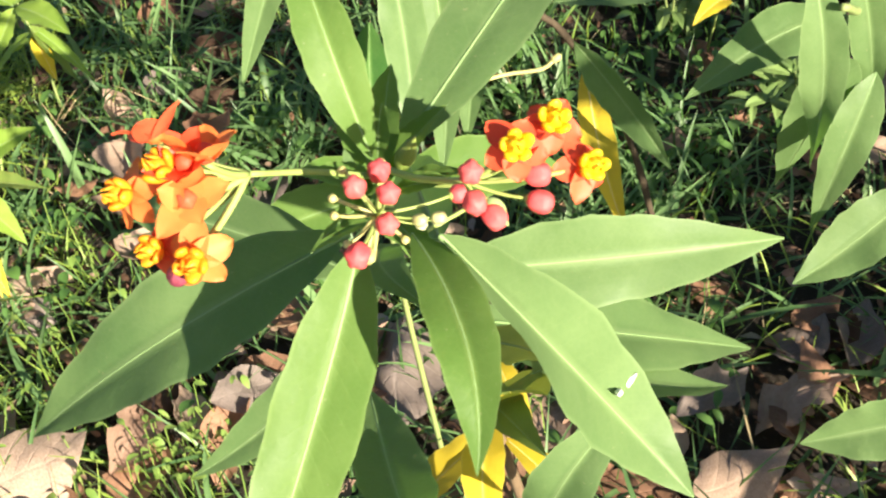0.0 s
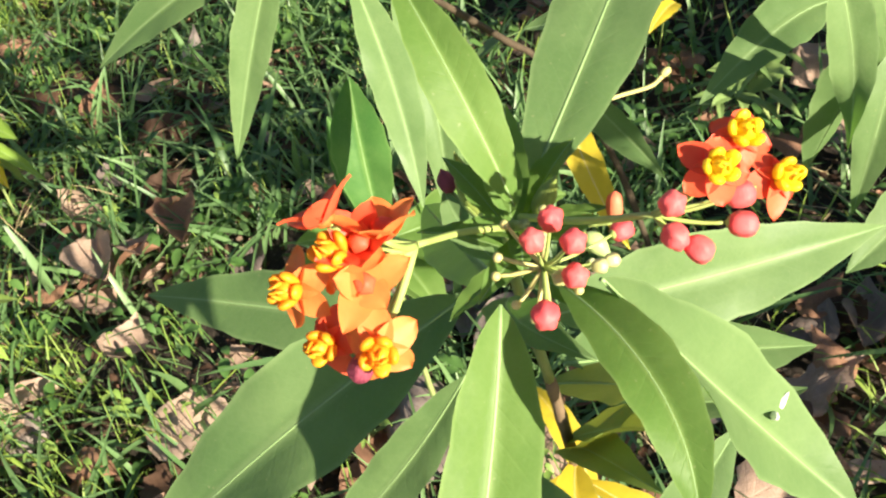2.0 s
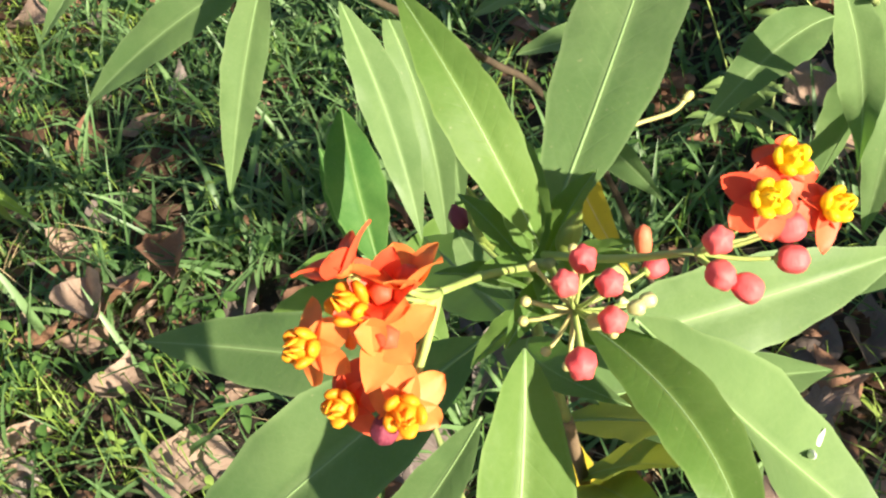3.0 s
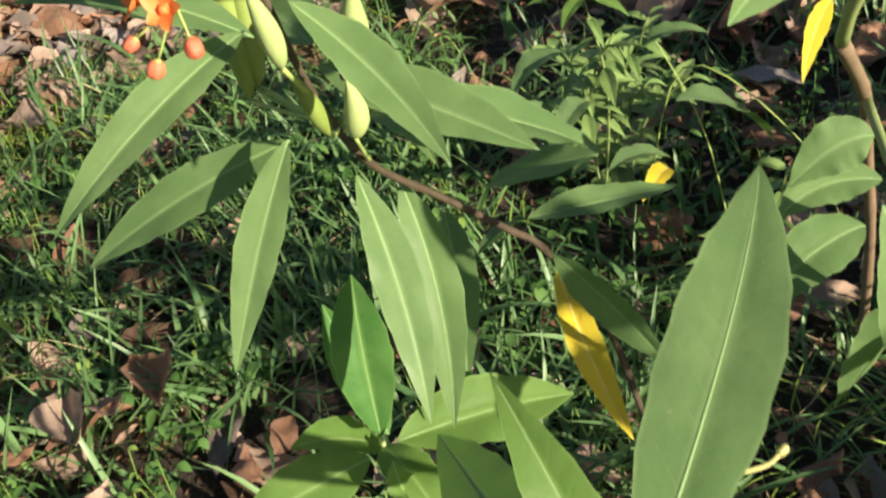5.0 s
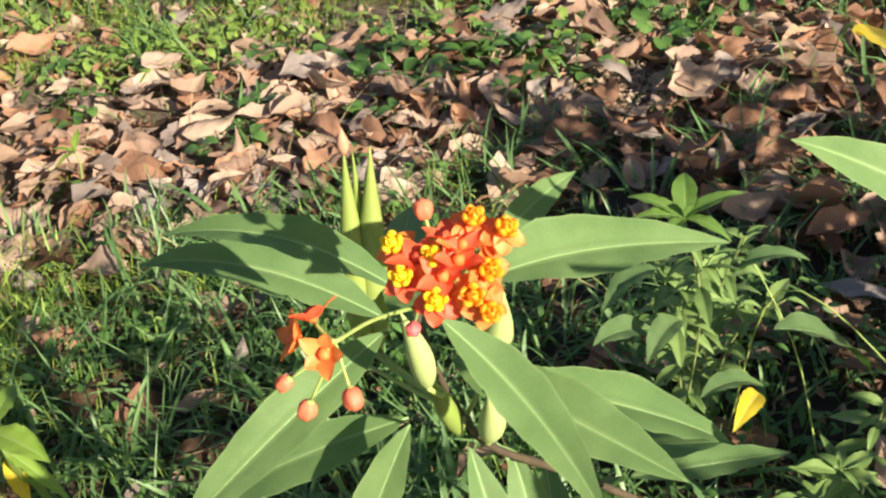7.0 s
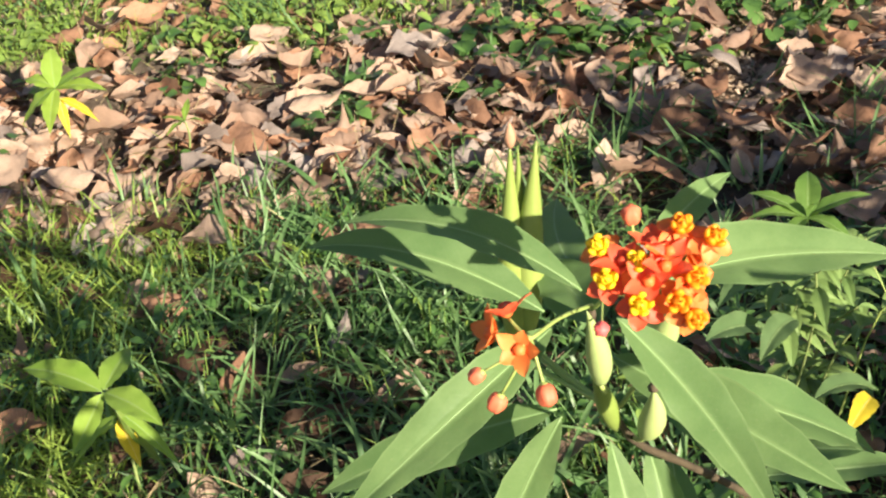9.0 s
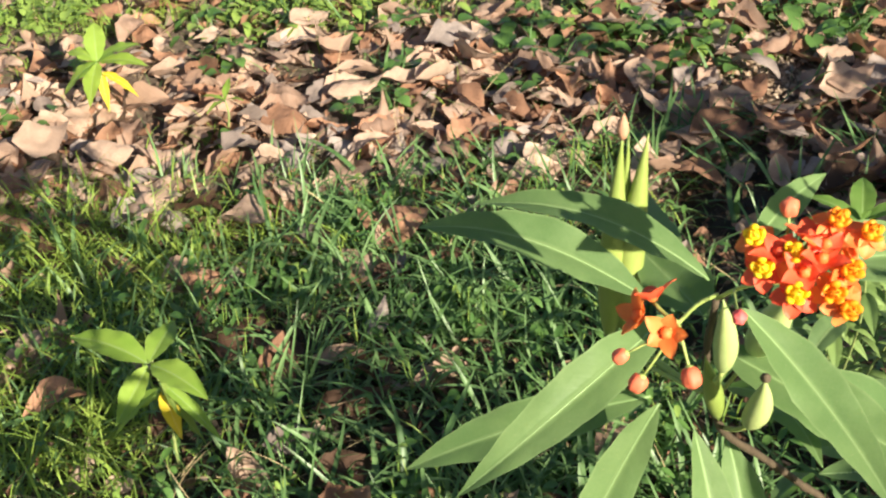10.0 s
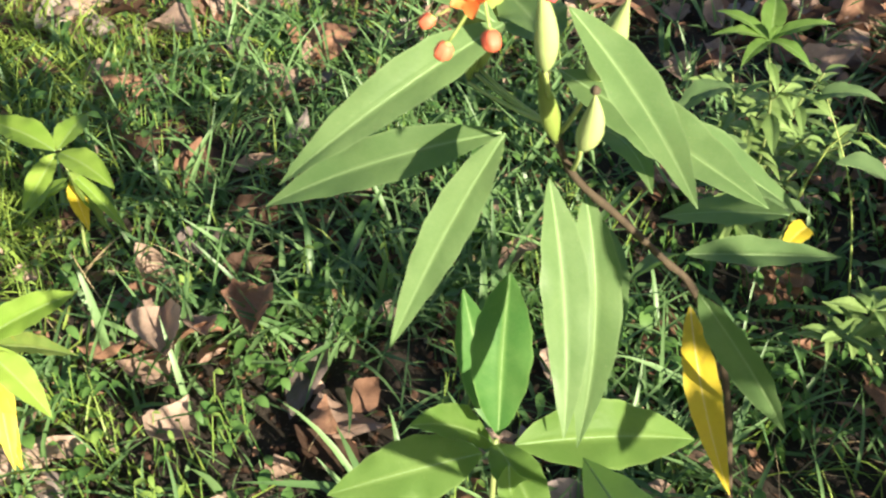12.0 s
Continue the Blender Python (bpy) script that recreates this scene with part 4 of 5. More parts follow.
leaf(near_plant, (-0.010, 0.330, 0.350), (-0.015, 0.360, 0.385), (-0.028, 0.395, 0.368), 0.0075, 0, YELLOW, "yellow withered leaf", rib=RIB_YELLOW)

# young leaves crowded round the shoot's tip
for bearing, climb, long, half, up in ((75, 45, 0.026, 0.0048, 0.0), (120, 35, 0.024, 0.0044, -0.004), (30, 40, 0.024, 0.0044, -0.003), (160, 25, 0.022, 0.0040, -0.008), (350, 30, 0.022, 0.0040, -0.007), (95, 65, 0.020, 0.0036, 0.003), (55, 70, 0.016, 0.0030, 0.004), (210, 10, 0.020, 0.0036, -0.012), (300, 12, 0.020, 0.0036, -0.013)):
    o = Vector((math.cos(radians(bearing)), math.sin(radians(bearing)), math.tan(radians(climb)))).normalized()
    b = Vector((-0.0285, 0.1835, 0.694 + up))
    leaf(near_plant, tuple(b), tuple(b + o * long * 0.5 + Vector((0, 0, 0.003))), tuple(b + o * long - Vector((0, 0, 0.002))), half, bearing % 40 - 20, YOUNG, "small young leaf at the shoot tip", fold=0.4)

# orange head on its long stalk
hub = (-0.046, 0.151, 0.729)
stem(near_plant, [(-0.029, 0.178, 0.700), (-0.038, 0.165, 0.715), hub], 0.0007, 0.0006, STALK, "flower_stalk", n=10)
flower(near_plant, hub, (-0.0655, 0.142, 0.736), 1.0, PETAL_ORANGE, CROWN_ORANGE)
flower(near_plant, hub, (-0.0640, 0.141, 0.723), 1.0, PETAL_RED, CROWN_ORANGE, (-0.5, -0.6, 0.5))
flower(near_plant, hub, (-0.0550, 0.134, 0.726), 1.1, PETAL_ORANGE, CROWN_ORANGE, (-0.1, -0.8, 0.4))
flower(near_plant, hub, (-0.0575, 0.143, 0.740), 1.1, PETAL_ORANGE, CROWN_ORANGE, (-0.4, -0.2, 0.8))
flower(near_plant, hub, (-0.0490, 0.143, 0.743), 1.1, PETAL_ORANGE, PETAL_RED, (0.1, 0.3, 0.8), 0.5)
flower(near_plant, hub, (-0.0575, 0.146, 0.746), 1.1, PETAL_RED, PETAL_ORANGE, (-0.4, 0.5, 0.7), 0.6)
flower(near_plant, hub, (-0.0530, 0.1425, 0.7415), 1.1, PETAL_RED, PETAL_RED, (-0.1, -0.3, 0.9))
flower(near_plant, hub, (-0.0540, 0.1400, 0.7350), 1.1, PETAL_ORANGE, PETAL_RED, (0.2, -0.6, 0.6))
bud(near_plant, hub, (-0.0585, 0.136, 0.7215), 0.8, WILT)

# pink bud head in the middle
hub = (-0.0265, 0.158, 0.709)
stem(near_plant, [(-0.027, 0.178, 0.700), hub], 0.0008, 0.0006, STALK, "flower_stalk", n=6)
bud(near_plant, hub, (-0.0280, 0.1500, 0.7240), 0.85)
bud(near_plant, hub, (-0.0240, 0.1550, 0.7225), 0.85)
bud(near_plant, hub, (-0.0220, 0.1475, 0.7240), 0.85)
bud(near_plant, hub, (-0.0230, 0.1450, 0.7190), 0.85)
bud(near_plant, hub, (-0.0290, 0.1430, 0.7140), 0.95)
bud(near_plant, hub, (-0.0110, 0.1650, 0.7050), 0.8)
bud(near_plant, hub, (-0.0180, 0.1510, 0.7130), 0.52, BUD_GREEN)
bud(near_plant, hub, (-0.0150, 0.1560, 0.7080), 0.52, BUD_GREEN)
bud(near_plant, hub, (-0.0280, 0.1470, 0.7090), 0.52, BUD_GREEN)
bud(near_plant, hub, (-0.0250, 0.1490, 0.7150), 0.55, BUD_GREEN)
bud(near_plant, hub, (-0.0166, 0.1690, 0.6940), 0.45, BUD_CREAM)
bud(near_plant, hub, (-0.0195, 0.1640, 0.6985), 0.45, BUD_CREAM)
# bare pedicels that have lost their flowers
for a, b, c in ((-0.0345, 0.1590, 0.7085), (-0.0325, 0.1545, 0.7050), (-0.0300, 0.1520, 0.7030), (-0.0275, 0.1500, 0.7065), (-0.0335, 0.1570, 0.7150), (-0.0215, 0.1540, 0.7050), (-0.0240, 0.1620, 0.7180), (-0.0310, 0.1600, 0.7190)):
    pedicel = stubby(near_plant, "pedicel", (a, b, c), (a * 1.02, b - 0.001, c + 0.0012), 0.0009, STALK_PALE, n=6, m=7, blunt=True)
    thread(pedicel, hub, (a, b, c), 0.00042, STALK_PALE, -0.001)
for base, bow, tip, half, roll in (((-0.0262, 0.1760, 0.6960), (-0.0310, 0.1680, 0.7035), (-0.0390, 0.1605, 0.7010), 0.0032, 15), ((-0.0258, 0.1765, 0.6965), (-0.0190, 0.1720, 0.7030), (-0.0125, 0.1720, 0.7020), 0.0028, -10), ((-0.0275, 0.1770, 0.6970), (-0.0330, 0.1745, 0.7060), (-0.0400, 0.1730, 0.7080), 0.0030, 10), ((-0.0270, 0.1765, 0.6975), (-0.0285, 0.1700, 0.7050), (-0.0300, 0.1640, 0.7010), 0.0027, 5)):
    leaf(near_plant, base, bow, tip, half, roll, YOUNG, "small young leaf at the shoot tip", fold=0.4)

# red and yellow head
hub = (-0.0085, 0.149, 0.7235)
stem(near_plant, [(-0.027, 0.180, 0.700), (-0.018, 0.163, 0.712), hub], 0.0008, 0.0006, STALK, "flower_stalk", n=10)
flower(near_plant, hub, (0.0010, 0.1440, 0.7350), 1.0, PETAL_RED, CROWN_YELLOW, (0.1, -0.62, 0.75))
flower(near_plant, hub, (0.0080, 0.1530, 0.7320), 1.0, PETAL_RED, CROWN_YELLOW, (0.25, -0.45, 0.8))
flower(near_plant, hub, (0.0140, 0.1510, 0.7220), 1.0, PETAL_RED, CROWN_YELLOW, (0.55, -0.55, 0.6))
flower(near_plant, hub, (0.0020, 0.1500, 0.7300), 0.9, PETAL_RED, PETAL_RED, (0.0, 0.1, 0.9))
bud(near_plant, hub, (-0.0070, 0.1430, 0.7310), 0.85)
bud(near_plant, hub, (-0.0070, 0.1430, 0.7240), 0.85)
bud(near_plant, hub, (-0.0040, 0.1410, 0.7220), 0.85)
bud(near_plant, hub, (0.0040, 0.1450, 0.7270), 0.85)
bud(near_plant, hub, (0.0040, 0.1440, 0.7215), 0.85)

# a spent flower and a young pod at the back of the shoot
thread(near_plant, (-0.030, 0.200, 0.672), (-0.0385, 0.222, 0.672), 0.0006)
stubby(near_plant, "spent_flower", (-0.0385, 0.222, 0.672), (-0.0395, 0.2225, 0.6795), 0.0023, WILT, 5, "shrivelled purple spent flower")
leaf(near_plant, (-0.033, 0.205, 0.664), (-0.040, 0.215, 0.668), (-0.0400, 0.2220, 0.6740), 0.0040, 20)
stubby(near_plant, "young_pod", (-0.0340, 0.2193, 0.6654), (-0.0357, 0.2129, 0.6919), 0.0027, POD_LIME, 0, "small lime-green young pod")

# a spent flower on a bare stalk, withered buds, a scrap of white fluff
stem(near_plant, [(-0.027, 0.188, 0.690), (-0.012, 0.206, 0.6950), (-0.002, 0.213, 0.6940), (0.0080, 0.2135, 0.6942), (0.0112, 0.2140, 0.6958)], 0.0004, 0.0005, STALK_PALE, "stalk", n=16)
stubby(near_plant, "spent_flower", (0.0108, 0.2140, 0.6957), (0.0132, 0.2145, 0.6970), 0.0009, STALK_PALE, 5, "dried orange spent flower", n=8, m=10, blunt=True)
stubby(near_plant, "spent_flower", (-0.0095, 0.178, 0.694), (-0.0085, 0.180, 0.700), 0.0016, BUD_CORAL, 5, "withered coral bud", n=8, m=10, blunt=True)
thread(near_plant, (-0.022, 0.185, 0.690), (-0.0095, 0.178, 0.694), 0.0006)
stubby(near_plant, "shoot_tip", (-0.024, 0.181, 0.698), (-0.019, 0.179, 0.709), 0.0022, POD_LIME, 0, "pale green leaf bud", n=10, m=8)
stubby(near_plant, "young_pod", (-0.0085, 0.2290, 0.6400), (-0.0036, 0.2232, 0.6338), 0.0027, POD_PALE, 0, "plump pale green young pod", n=12, m=10)
thread(near_plant, (-0.026, 0.210, 0.648), (-0.0085, 0.2290, 0.6400), 0.0006)
fluff = thing("white_fluff", (0.020, 0.174, 0.621), "scrap of white fluff stuck to a milkweed leaf", "fluff")
for k in range(4):
    q = 0.5 + k * 1.35
    stubby(fluff, "tuft", (0.020, 0.174, 0.6215), (0.020 + 0.0055 * math.cos(q), 0.174 + 0.0052 * math.sin(q), 0.6250 + 0.0008 * k), 0.0011, WHITE, n=6, m=6)

# ---- milkweed behind ----
far_plant = thing("milkweed", (0.13, 0.74, 0.0), "flowering milkweed with drooping leaves, orange flower head and green seed pods", "milkweed plant", "milkweeds")
stem(far_plant, [(0.13, 0.74, -0.01), (0.09, 0.70, 0.22), (0.045, 0.66, 0.355), (0.019, 0.642, 0.40), (-0.021, 0.590, 0.48), (-0.053, 0.546, 0.546), (-0.068, 0.515, 0.612), (-0.073, 0.480, 0.676)], 0.0030, 0.0014, BARK_DARK, label="leaning brown woody stem", n=40, knots=0.2)
leaf(far_plant, (-0.086, 0.501, 0.654), (-0.129, 0.447, 0.661), (-0.173, 0.447, 0.618), 0.0102, 27)
leaf(far_plant, (-0.086, 0.549, 0.567), (-0.154, 0.563, 0.544), (-0.208, 0.578, 0.501), 0.0123, 52)
leaf(far_plant, (-0.085, 0.529, 0.581), (-0.115, 0.516, 0.536), (-0.141, 0.495, 0.479), 0.0106, 42)
leaf(far_plant, (-0.061, 0.571, 0.522), (-0.050, 0.523, 0.471), (-0.056, 0.481, 0.426), 0.0128, 12)
leaf(far_plant, (-0.040, 0.589, 0.497), (-0.029, 0.540, 0.452), (-0.045, 0.510, 0.384), 0.0140, -0)
leaf(far_plant, (-0.017, 0.653, 0.420), (-0.019, 0.602, 0.405), (-0.031, 0.553, 0.366), 0.0132, -0)
leaf(far_plant, (-0.065, 0.474, 0.676), (-0.036, 0.455, 0.648), (-0.024, 0.410, 0.634), 0.0102, -11)
leaf(far_plant, (-0.063, 0.521, 0.619), (-0.017, 0.481, 0.609), (0.015, 0.455, 0.596), 0.0135, -16)
leaf(far_plant, (-0.045, 0.541, 0.587), (0.032, 0.550, 0.544), (0.065, 0.558, 0.505), 0.0163, -11)
leaf(far_plant, (-0.050, 0.471, 0.691), (-0.013, 0.501, 0.681), (0.047, 0.509, 0.661), 0.0140, -21)
leaf(far_plant, (-0.076, 0.479, 0.686), (-0.114, 0.494, 0.719), (-0.158, 0.511, 0.705), 0.0096, 4)
leaf(far_plant, (-0.087, 0.547, 0.625), (-0.139, 0.572, 0.658), (-0.185, 0.573, 0.655), 0.0127, 14)
leaf(far_plant, (-0.038, 0.573, 0.630), (-0.015, 0.608, 0.632), (0.012, 0.635, 0.626), 0.0076, -42)
leaf(far_plant, (-0.066, 0.590, 0.605), (-0.080, 0.638, 0.601), (-0.068, 0.692, 0.587), 0.0121, -7)
leaf(far_plant, (-0.0638, 0.545, 0.6156), (-0.0711, 0.575, 0.6123), (-0.0845, 0.6, 0.615), 0.0150, 10)
leaf(far_plant, (0.034, 0.656, 0.393), (0.086, 0.656, 0.392), (0.137, 0.666, 0.379), 0.0129, -5)
leaf(far_plant, (0.064, 0.570, 0.496), (0.032, 0.589, 0.486), (0.006, 0.614, 0.459), 0.0106, 20)
leaf(far_plant, (0.0317, 0.663, 0.387), (0.014, 0.643, 0.402), (-0.005, 0.624, 0.400), 0.0085, -20)
leaf(far_plant, (-0.050, 0.556, 0.563), (-0.030, 0.525, 0.590), (-0.025, 0.485, 0.580), 0.0094, -4)
leaf(far_plant, (0.047, 0.659, 0.356), (0.081, 0.631, 0.319), (0.108, 0.612, 0.269), 0.0154, -82)
leaf(far_plant, (0.059, 0.721, 0.284), (0.058, 0.649, 0.253), (0.073, 0.594, 0.227), 0.0128, 2, YELLOW, "yellow withered leaf", rib=RIB_YELLOW)

hub = (-0.062, 0.436, 0.716)
stem(far_plant, [(-0.073, 0.478, 0.678), (-0.069, 0.458, 0.698), hub], 0.0008, 0.0006, STALK, "flower_stalk", n=9)
flower(far_plant, hub, (-0.075, 0.424, 0.743), 1.16, PETAL_ORANGE, CROWN_YELLOW)
flower(far_plant, hub, (-0.074, 0.416, 0.737), 1.16, PETAL_RED, CROWN_YELLOW)
flower(far_plant, hub, (-0.066, 0.408, 0.733), 1.16, PETAL_RED, CROWN_YELLOW)
flower(far_plant, hub, (-0.065, 0.417, 0.741), 1.16, PETAL_ORANGE, CROWN_YELLOW)
flower(far_plant, hub, (-0.052, 0.421, 0.749), 1.16, PETAL_ORANGE, CROWN_ORANGE)
flower(far_plant, hub, (-0.044, 0.416, 0.747), 1.16, PETAL_ORANGE, CROWN_ORANGE)
flower(far_plant, hub, (-0.052, 0.403, 0.730), 1.16, PETAL_ORANGE, CROWN_ORANGE, (0.2, -0.8, 0.2))
flower(far_plant, hub, (-0.050, 0.411, 0.738), 1.16, PETAL_ORANGE, CROWN_ORANGE, (0.2, -0.7, 0.5))
flower(far_plant, hub, (-0.058, 0.413, 0.742), 1.1, PETAL_RED, PETAL_ORANGE, (0.0, -0.3, 0.9))
flower(far_plant, hub, (-0.056, 0.406, 0.734), 1.16, PETAL_ORANGE, CROWN_ORANGE, (-0.1, -0.7, 0.5))
flower(far_plant, hub, (-0.060, 0.421, 0.745), 1.16, PETAL_RED, PETAL_RED, (0.1, 0.2, 0.9))
flower(far_plant, hub, (-0.047, 0.421, 0.742), 1.16, PETAL_ORANGE, CROWN_ORANGE, (0.6, 0.1, 0.6))
flower(far_plant, hub, (-0.063, 0.412, 0.738), 1.1, PETAL_RED, PETAL_ORANGE, (-0.1, -0.5, 0.7))
flower(far_plant, hub, (-0.056, 0.417, 0.744), 1.1, PETAL_ORANGE, PETAL_ORANGE, (0.1, -0.2, 0.9))
flower(far_plant, hub, (-0.053, 0.410, 0.734), 1.1, PETAL_ORANGE, PETAL_ORANGE, (0.2, -0.7, 0.4))
flower(far_plant, hub, (-0.069, 0.419, 0.741), 1.0, PETAL_RED, PETAL_RED, (-0.3, -0.2, 0.9))
bud(far_plant, hub, (-0.065, 0.4255, 0.751), 1.12, BUD_CORAL)
bud(far_plant, (-0.071, 0.462, 0.694), (-0.074, 0.440, 0.700), 1.0, BUD_PINK)

hub = (-0.0965, 0.4235, 0.7130)
stem(far_plant, [(-0.073, 0.479, 0.679), (-0.086, 0.448, 0.700), hub], 0.0008, 0.0006, STALK, "flower_stalk", n=9)
flower(far_plant, hub, (-0.109, 0.429, 0.713), 1.25, PETAL_ORANGE, PETAL_ORANGE, (-0.7, -0.1, 0.5), 0.5)
flower(far_plant, hub, (-0.103, 0.437, 0.715), 1.2, PETAL_RED, PETAL_ORANGE, (-0.2, 0.5, 0.7), 1.0)
flower(far_plant, hub, (-0.1005, 0.4220, 0.7105), 1.2, PETAL_ORANGE, PETAL_ORANGE, (-0.2, -0.7, 0.5), 0.9)
bud(far_plant, hub, (-0.114, 0.425, 0.700), 1.0, BUD_CORAL)
bud(far_plant, hub, (-0.109, 0.422, 0.691), 1.2, BUD_CORAL)
bud(far_plant, hub, (-0.094, 0.413, 0.700), 1.25, BUD_CORAL)


def pod(parent, base, tip, half, mat=None, bend=(0, 0, 0), label="", root=None, withered=None):
    ob = stubby(parent, "seed_pod", base, tip, half, mat or POD, 0, label, 0.68, 18, 14, bend)
    if root is not None:
        thread(ob, root, base, 0.0011, STALK, -0.003)
    if withered is not None:
        t, b = np.array(tip), np.array(base)
        stubby(ob, "pod_tip", t - (t - b) * 0.03, t + (t - b) * 0.09, half * 0.42, withered, 0, "withered tip", n=7, m=7)
    return ob


pod(far_plant, (-0.0731, 0.464, 0.6548), (-0.0772, 0.45, 0.6997), 0.0044, POD_PALE, (0.001, -0.001, 0.001), "slender pale green seed pod", (-0.066, 0.515, 0.605))
pod(far_plant, (-0.0646, 0.502, 0.5955), (-0.0736, 0.492, 0.6392), 0.0042, POD_LIME, label="dull green seed pod", root=(-0.062, 0.530, 0.580))
pod(far_plant, (-0.0548, 0.495, 0.5963), (-0.0523, 0.482, 0.6339), 0.0054, bend=(0.002, 0, -0.001), label="plump pale green seed pod with a dark tip", root=(-0.052, 0.548, 0.545), withered=BARK_DARK)
pod(far_plant, (-0.0479, 0.522, 0.6119), (-0.0409, 0.49, 0.6702), 0.0072, POD_PALE, label="plump pale green seed pod", root=(-0.060, 0.536, 0.575))
pod(far_plant, (-0.1008, 0.585, 0.5711), (-0.0924, 0.592, 0.6828), 0.0066, POD_LIME, (-0.001, 0, 0), "upright pale green seed pod", (-0.066, 0.530, 0.585), TIP_PINK)
pod(far_plant, (-0.0969, 0.59, 0.5723), (-0.0891, 0.597, 0.6782), 0.0050, POD_LIME, (0, 0, 0), "upright pale green seed pod", (-0.066, 0.530, 0.585))
pod(far_plant, (-0.0946, 0.586, 0.5772), (-0.0811, 0.592, 0.6823), 0.0070, POD_LIME, (-0.001, 0, 0), "upright pale green seed pod", (-0.066, 0.530, 0.585))

# ---- milkweed at the side ----
side_plant = thing("milkweed", (0.36, 0.82, 0.0), "tall milkweed with long green leaves, pods and a yellowing leaf", "milkweed plant", "milkweeds")
stem(side_plant, [(0.36, 0.82, -0.01), (0.31, 0.73, 0.22), (0.255, 0.646, 0.399), (0.185, 0.52, 0.53), (0.127, 0.430, 0.628)], 0.0048, 0.0030, BARK, label="brown woody stem", n=26, knots=0.12)
stem(side_plant, [(0.127, 0.430, 0.628), (0.118, 0.400, 0.668), (0.128, 0.37, 0.72), (0.115, 0.30, 0.775)], 0.0028, 0.0016, STEM, "branch", n=14)
stem(side_plant, [(0.127, 0.430, 0.628), (0.142, 0.445, 0.66), (0.155, 0.49, 0.69)], 0.0028, 0.0018, STEM, "branch", n=10)
stem(side_plant, [(0.185, 0.52, 0.53), (0.155, 0.42, 0.545), (0.128, 0.365, 0.585)], 0.0026, 0.0016, STEM, "branch", n=10)
leaf(side_plant, (0.117, 0.385, 0.716), (0.082, 0.378, 0.705), (0.053, 0.348, 0.702), 0.0125, 48)
leaf(side_plant, (0.144, 0.458, 0.666), (0.081, 0.464, 0.716), (0.047, 0.451, 0.737), 0.0091, 62)
leaf(side_plant, (0.150, 0.465, 0.664), (0.133, 0.498, 0.696), (0.116, 0.530, 0.704), 0.0127, 18)
leaf(side_plant, (0.118, 0.375, 0.596), (0.128, 0.362, 0.557), (0.122, 0.360, 0.507), 0.0095, -30)
leaf(side_plant, (0.154, 0.452, 0.512), (0.130, 0.448, 0.518), (0.081, 0.426, 0.495), 0.0135, 22, fold=0.25)
leaf(side_plant, (0.172, 0.360, 0.490), (0.144, 0.350, 0.466), (0.115, 0.340, 0.456), 0.0130, 30)
leaf(side_plant, (0.134, 0.369, 0.557), (0.134, 0.386, 0.513), (0.123, 0.409, 0.449), 0.0142, -7)
leaf(side_plant, (0.158, 0.448, 0.540), (0.130, 0.455, 0.548), (0.108, 0.440, 0.540), 0.0110, 20, fold=0.3)
leaf(side_plant, (0.152, 0.447, 0.566), (0.136, 0.449, 0.570), (0.115, 0.446, 0.551), 0.0118, 38, fold=0.2)
leaf(side_plant, (0.180, 0.300, 0.403), (0.153, 0.305, 0.389), (0.119, 0.310, 0.374), 0.0150, 57)
leaf(side_plant, (0.153, 0.385, 0.534), (0.141, 0.369, 0.515), (0.128, 0.365, 0.463), 0.0100, 30)
leaf(side_plant, (0.144, 0.400, 0.578), (0.154, 0.395, 0.544), (0.155, 0.390, 0.512), 0.0085, -60)
leaf(side_plant, (0.149, 0.566, 0.687), (0.154, 0.626, 0.669), (0.175, 0.690, 0.649), 0.0156, -12, YELLOW, "yellow withered leaf", rib=RIB_YELLOW)
pod(side_plant, (0.124, 0.478, 0.640), (0.108, 0.468, 0.715), 0.0052, POD_PALE, label="slender pale green seed pod", root=(0.142, 0.447, 0.650))
pod(side_plant, (0.132, 0.480, 0.640), (0.124, 0.474, 0.676), 0.0040, POD_PALE, label="slender pale green seed pod", root=(0.142, 0.447, 0.650))
leaf(side_plant, (0.216, 0.622, 0.520), (0.196, 0.604, 0.520), (0.181, 0.580, 0.500), 0.0062, 35, YELLOW, "yellow withered leaf", rib=RIB_YELLOW)

# ---- young plants ----
sprout = thing("milkweed_sprout", (-0.09, 0.56, 0.0), "young leafy milkweed shoot with dark upright leaves", "young plant", "young plants")
stem(sprout, [(-0.09, 0.56, -0.01), (-0.092, 0.556, 0.2), (-0.088, 0.548, 0.345)], 0.0026, 0.0018, STEM)
leaf(sprout, (-0.096, 0.531, 0.354), (-0.141, 0.522, 0.350), (-0.186, 0.517, 0.335), 0.0190, 38, YOUNG, fold=0.2)
leaf(sprout, (-0.078, 0.523, 0.371), (-0.016, 0.534, 0.369), (0.029, 0.548, 0.343), 0.0205, -23, YOUNG)
leaf(sprout, (-0.088, 0.547, 0.342), (-0.074, 0.515, 0.354), (-0.061, 0.483, 0.325), 0.0150, 9, YOUNG)
leaf(sprout, (-0.086, 0.583, 0.310), (-0.099, 0.616, 0.352), (-0.106, 0.644, 0.377), 0.0150, 0, SPROUT)
leaf(sprout, (-0.087, 0.537, 0.362), (-0.084, 0.562, 0.430), (-0.079, 0.582, 0.448), 0.0172, -1, SPROUT)
leaf(sprout, (-0.089, 0.566, 0.320), (-0.110, 0.550, 0.363), (-0.137, 0.531, 0.379), 0.0140, 25, YOUNG)
